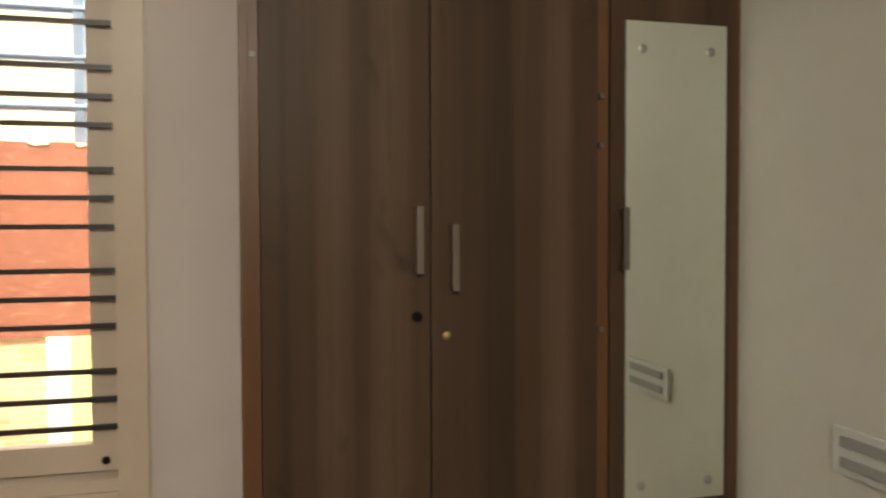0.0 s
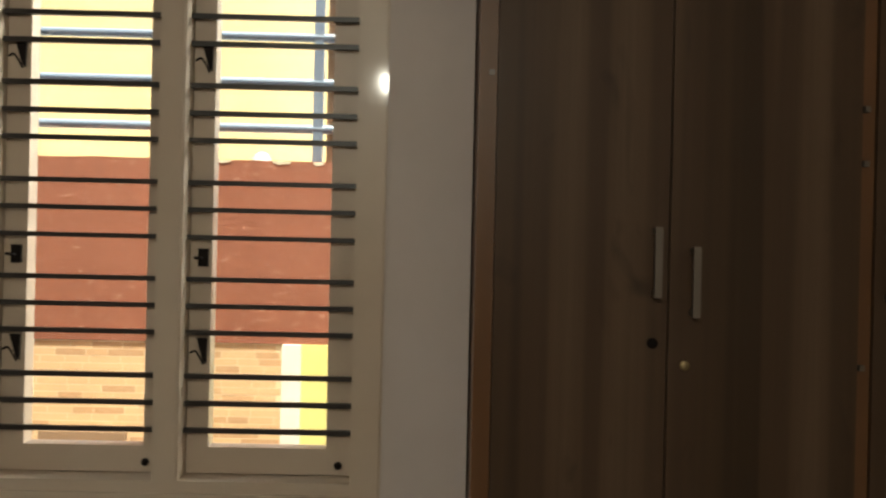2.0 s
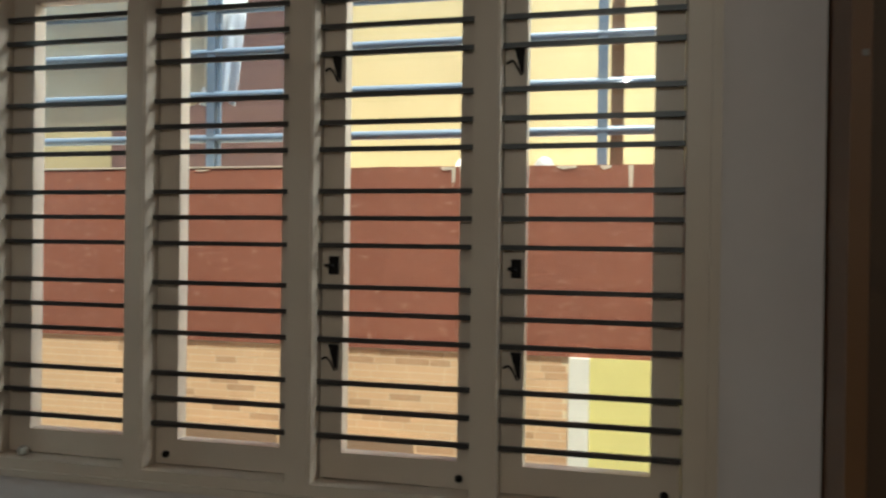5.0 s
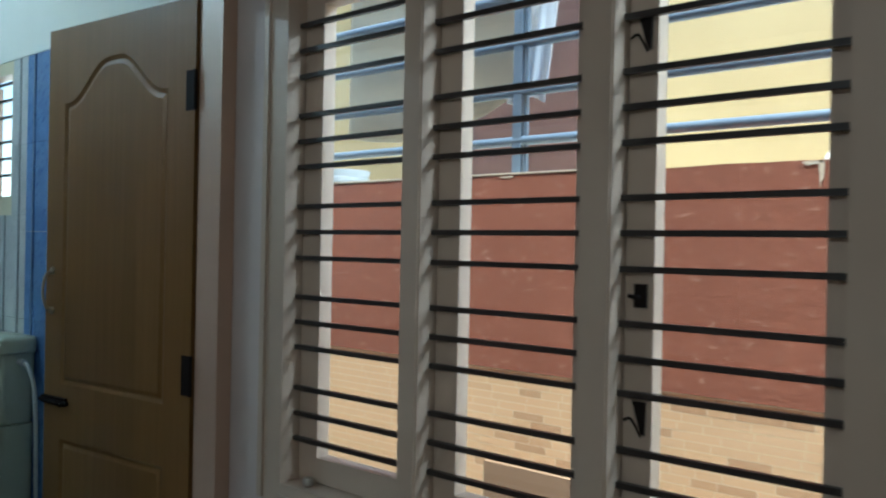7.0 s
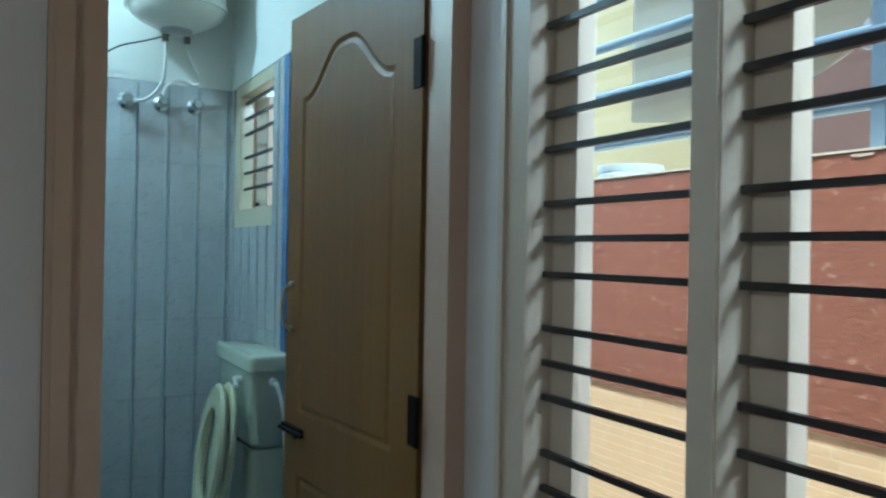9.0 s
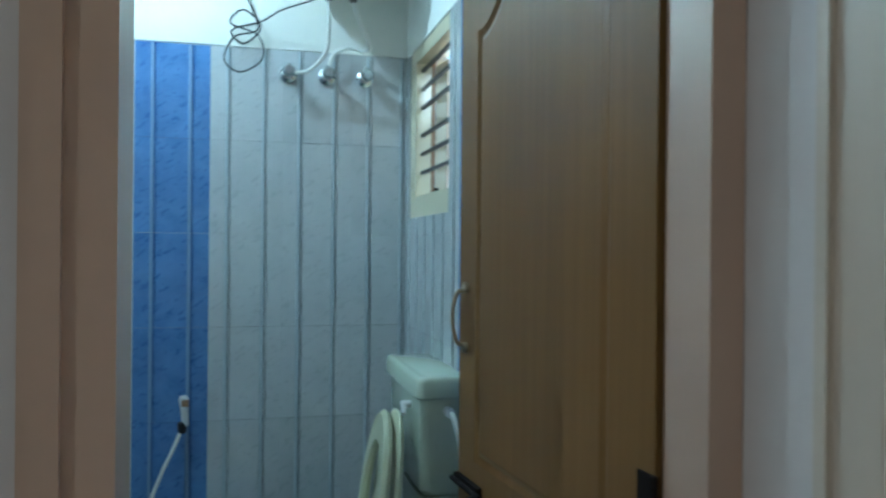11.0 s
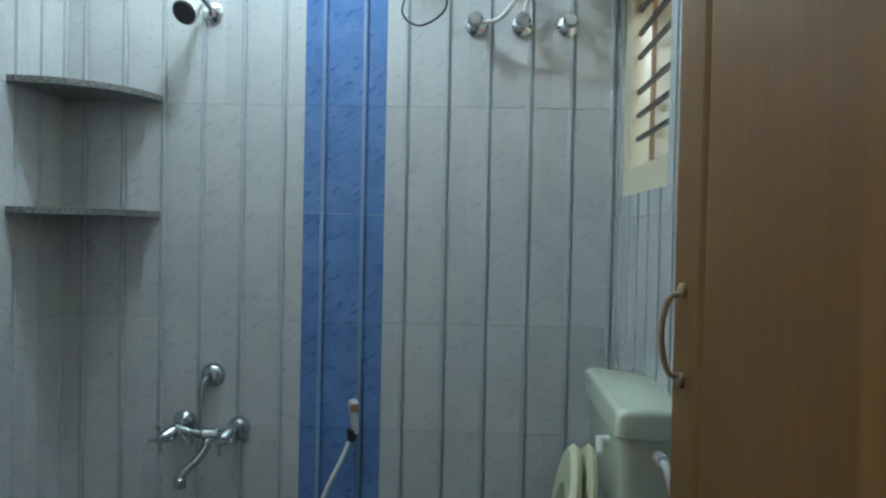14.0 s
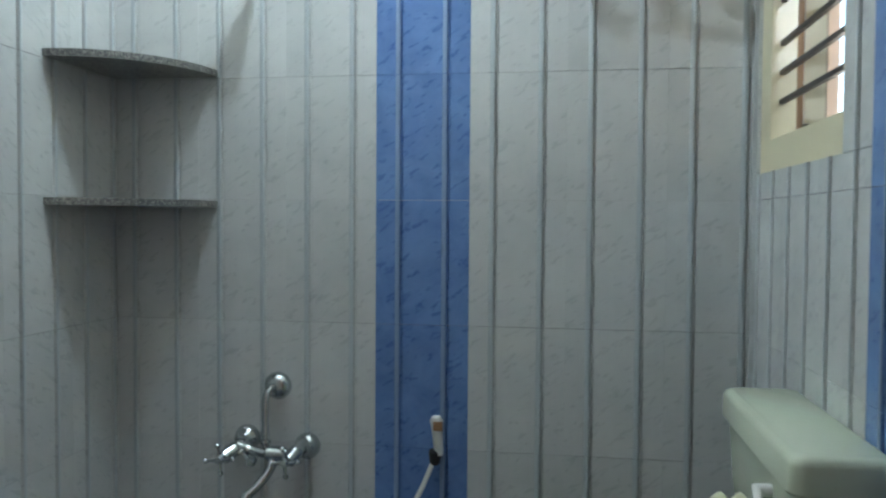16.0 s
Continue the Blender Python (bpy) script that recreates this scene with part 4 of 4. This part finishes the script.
# out-of-view slab, added to keep the sun off the left house wall
setting("unseen_shade_slab", [(-4.3, -1.50, 3.72, 4.60, 3.201, 3.29)], CONCRETE, "added unseen concrete slab that shades the neighbouring wall")
batten = thing("wooden_batten", "orange brown wooden batten standing behind the railing", "wooden batten", at=(0.01, 3.2, PT))
block("batten", (-0.012, 0.030, 3.20, 3.22, PT - 0.003, 2.80), SHUTTER_BROWN, batten, bev=0.002, seg=1)

# chips and drips on the parapet top
rng = random.Random(4)
for x, w, h in ((-0.52, 0.045, 0.012), (-0.50, 0.012, 0.085), (-0.475, 0.010, 0.07), (-0.02, 0.035, 0.014), (0.055, 0.014, 0.11), (-1.40, 0.05, 0.006), (-0.33, 0.05, 0.010), (-0.14, 0.06, 0.012)):
    bm = bmesh.new()
    n = 9
    loop = []
    for i in range(n):
        u = i / (n - 1)
        loop.append((x - w / 2 + w * u, PT - 0.002))
    for i in range(n):
        u = 1 - i / (n - 1)
        loop.append((x - w / 2 + w * u, PT - 0.004 - h * (0.5 + 0.5 * rng.random()) * math.sin(math.pi * (0.1 + 0.8 * u))))
    f = bm.faces.new([bm.verts.new((a, PY - 0.0015, b)) for a, b in loop])
    r = bmesh.ops.extrude_face_region(bm, geom=[f])
    bmesh.ops.translate(bm, verts=[v for v in r["geom"] if isinstance(v, bmesh.types.BMVert)], vec=(0, 0.003, 0))
    part("chip", bm, CHIP_AND_GLINT, parapet)
for x, mt in ((-0.475, WHITE_BAND), (-0.215, GREY_PLASTIC)):
    bm = bmesh.new()
    lathe(bm, [(0.034, 0.0), (0.030, 0.012), (0.022, 0.026), (0.008, 0.034)], Matrix.Translation((x, PY + 0.05, PT - 0.001)), 14)
    tagged(part("mortar_lump", bm, mt, smooth=True), "small pale lump of mortar on the parapet", "mortar lump")

rail = thing("terrace_railing", "grey blue painted tube railing on the parapet", "railing", at=(-1.0, PY + 0.075, PT))
RY = PY + 0.07
for x in (-3.2, -1.405, -0.035, 1.6):
    block("post", (x - 0.016, x + 0.016, RY - 0.013, RY + 0.013, PT - 0.01, 2.75), RAIL, rail, bev=0.004)
    if x == -1.405:
        block("twin_post", (x + 0.022, x + 0.034, RY - 0.006, RY + 0.006, PT - 0.01, 2.75), RAIL, rail, bev=0.003)
for z in (1.740, 1.894, 2.046, 2.198, 2.35, 2.50, 2.70):
    bm = bmesh.new()
    tube(bm, [(-4.15, RY, z), (3.0, RY, z)], 0.0150, 10, False)
    part("rail", bm, RAIL, rail, smooth=True)


def cloth(name, x0, x1, z_top, drops, y, mat, label, seed, lean=0.0):
    bm = bmesh.new()
    r = random.Random(seed)
    ph = [r.uniform(0, 6) for _ in range(4)]
    nx, nz = 44, 18
    grid = []
    for i in range(nx + 1):
        u = i / nx
        k = u * (len(drops) - 1)
        j = min(int(k), len(drops) - 2)
        low = drops[j] * (1 - k + j) + drops[j + 1] * (k - j)
        col = []
        for s in range(nz + 1):
            w = s / nz
            fold = 0.006 * (0.25 + w) * (math.sin(11 * u + ph[0] + 1.5 * w) + 0.5 * math.sin(23 * u + ph[1] - 2.2 * w))
            col.append(bm.verts.new((x0 + (x1 - x0) * u, y + fold - lean * w, z_top - (z_top - low) * w)))
        grid.append(col)
    for i in range(nx):
        for s in range(nz):
            bm.faces.new((grid[i][s], grid[i + 1][s], grid[i + 1][s + 1], grid[i][s + 1]))
    ob = part(name, bm, mat, smooth=True)
    so = ob.modifiers.new("thick", "SOLIDIFY")
    so.thickness = 0.003
    return tagged(ob, label, "cloth")


cloth("hanging_sheet", -2.22, -1.45, 2.70, [1.81, 1.79, 1.78, 1.79, 1.80, 1.84, 1.90], RY + 0.045, CLOTH_GREY, "grey cotton sheet hung over the terrace railing", 3)
cloth("hanging_towel", -1.475, -1.335, 2.30, [1.87, 1.86, 1.885, 1.86], RY + 0.125, CLOTH_WHITE, "white narrow towel hung behind the railing post", 5, 0.085)
bk = thing("bucket", "white plastic bucket with ribs on the terrace ledge", "bucket", at=(-2.83, 3.75, 1.42))
bm = bmesh.new()
lathe(bm, [(0.10, 0.0), (0.118, 0.24), (0.128, 0.245), (0.128, 0.262), (0.120, 0.266), (0.121, 0.285), (0.130, 0.29), (0.131, 0.305), (0.123, 0.31), (0.132, 0.33), (0.132, 0.342)], Matrix.Translation((-2.82, 3.75, 1.42)), 32)
part("pail", bm, BUCKET, bk, smooth=True)
block("board", (-1.45, -1.10, PY - 0.022, PY - 0.009, 0.30, 0.742), CARDBOARD, tagged(new("leaning_board"), "brown board leaning on the brick wall", "board"))
block("board", (-0.90, -0.62, PY - 0.022, PY - 0.009, 0.30, 0.735), CARDBOARD, tagged(new("leaning_board"), "brown board leaning on the brick wall", "board"))


# ---- pieces ----
def tile_mesh(name, w, h, mats, beads):
    """A tile in the xz plane that faces -y, with upright half-round beads."""
    bm = bmesh.new()
    t, g = 0.008, 0.0001
    x0, x1, z0, z1 = g, w - g, 0.0005, h - 0.0005
    xs = [(x0, t, 0), (x0, 0.0002, 0), (x0 + 0.0003, 0, 0)]
    for c in beads:
        if c - 0.011 > x0 + 0.002 and c + 0.011 < x1 - 0.003:
            xs += [(c - 0.011, 0.0, 1), (c - 0.0075, -0.0028, 1), (c - 0.0035, -0.0042, 1), (c + 0.0005, -0.0040, 1), (c + 0.0025, -0.0022, 0), (c + 0.0040, 0.0040, 0), (c + 0.0060, 0.0062, 0), (c + 0.0085, 0.0055, 0), (c + 0.0105, 0.0, 0)]
    xs += [(x1 - 0.0003, 0, 0), (x1, 0.0002, 0), (x1, t, 0)]
    lo = [bm.verts.new((x, y, z0)) for x, y, _ in xs]
    hi = [bm.verts.new((x, y, z1)) for x, y, _ in xs]
    for i in range(len(xs) - 1):
        f = bm.faces.new((lo[i], lo[i + 1], hi[i + 1], hi[i]))
        # slot 1: left side and crown of a bead, painted as highlight on blue
        f.material_index = 1 if xs[i][2] and xs[i + 1][0] - xs[i][0] < 0.02 and xs[i + 1][1] != xs[i][1] else 0
    bm.faces.new(lo[::-1])
    bm.faces.new(hi)
    me = bpy.data.meshes.new(name)
    bm.to_mesh(me)
    bm.free()
    for m in mats:
        me.materials.append(m)
    return me


ROWS = [-0.02] + [0.105 + 0.3313 * k for k in range(7)]
_tiles = {}


def tile_wall(parent, place, edges, blue, cut=None):
    """edges: tile boundaries along the wall, mirrored by place(); blue: index of the blue column."""
    for ci, (a, b, c0) in enumerate(edges):
        for z0, z1 in zip(ROWS, ROWS[1:]):
            spans = [(a, b, z0, z1)]
            if cut:
                u0, u1, w0 = cut
                if b > u0 + 0.002 and a < u1 - 0.002 and z1 > w0:
                    spans = []
                    if z0 < w0:
                        spans.append((a, b, z0, w0))
                        z_up = w0
                    else:
                        z_up = z0
                    if a < u0:
                        spans.append((a, u0, z_up, z1))
                    if b > u1:
                        spans.append((u1, b, z_up, z1))
            for p, q, s, t in spans:
                if q - p < 0.006 or t - s < 0.006:
                    continue
                beads = tuple(round(c0 + k - p, 4) for k in (0.0625, 0.1875) if p < c0 + k < q)
                key = (round(q - p, 4), round(t - s, 4), ci == blue, beads)
                if key not in _tiles:
                    _tiles[key] = tile_mesh("tile", key[0], key[1], (BLUE, BLUE_BEAD_GLINT) if key[2] else (TILE, TILE_BEAD), beads)
                ob = new("tile", _tiles[key])
                ob.matrix_world = place(p, s)
                ob.parent = parent


def shell(name):
    return bpy.data.objects[name]


# end wall: u runs along +y
cols = [(0.690, 0.936, 0.686), (0.936, 1.187, 0.9365), (1.187, 1.438, 1.1875), (1.438, 1.689, 1.4385), (1.689, 1.940, 1.6895), (1.940, 2.191, 1.9405), (2.191, 2.395, 2.1915)]
tile_wall(shell("wall_bathroom_end"), lambda u, z: Matrix.Translation((BATH_X0, u, z)) @ pose(0, 0, 0, 0, 0, 90), cols, 3)
# window side wall: u runs along +x
cols = [(-3.88, -3.867, -4.117)] + [(-3.867 + 0.25 * k, -3.617 + 0.25 * k, -3.867 + 0.25 * k) for k in range(7)] + [(-2.117, -1.93, -2.117)]
tile_wall(shell("wall_bathroom_window_side"), lambda u, z: Matrix.Translation((u, BATH_Y1, z)), cols, 4, (BW[0], BW[1], BW[2]))
# shelf side wall: u runs along -x
cols = [(0.0, 0.2075, -0.0425)] + [(0.2075 + 0.25 * k, 0.4575 + 0.25 * k, 0.2075 + 0.25 * k) for k in range(6)] + [(1.7075, 1.95, 1.7075)]
tile_wall(shell("wall_bathroom_shelf_side"), lambda u, z: Matrix.Translation((BATH_X0 + u, BATH_Y0, z)) @ Matrix.Diagonal((1, -1, 1, 1)), cols, 99)

# buff bricks under the parapet: those along the window are parts, the rest one joined part
rng = random.Random(11)
_bricks = {}
far = bmesh.new()
for r in range(20):
    x = -3.3 + rng.random() * 0.1
    z = PB - 0.004 - 0.0237 * (r + 1)
    while x < -0.14:
        w = min(rng.choice((0.07, 0.08, 0.10, 0.11, 0.12, 0.13)), -0.128 - x)
        if w < 0.02:
            break
        key, dy = round(w, 3), rng.uniform(-0.0001, 0.0001)
        if x < -1.75 or r > 15:
            box(far, x + 0.0012, x + w - 0.0012, PY + dy + 0.0038, PY + 0.0080, z + 0.0012, z + 0.0228)
        else:
            if key not in _bricks:
                bm = bmesh.new()
                box(bm, 0.0012, key - 0.0012, 0.0038, 0.0080, 0.0012, 0.0228)
                me = bpy.data.meshes.new("brick")
                bmesh.ops.recalc_face_normals(bm, faces=bm.faces)
                bm.to_mesh(me)
                bm.free()
                me.materials.append(BRICK)
                _bricks[key] = me
            ob = new("brick", _bricks[key])
            ob.location = (x, PY + dy, z)
            ob.parent = bpy.data.objects["lower_wall"]
        x += w
tagged(part("far_bricks", far, BRICK, bpy.data.objects["lower_wall"]), kind="stuff")
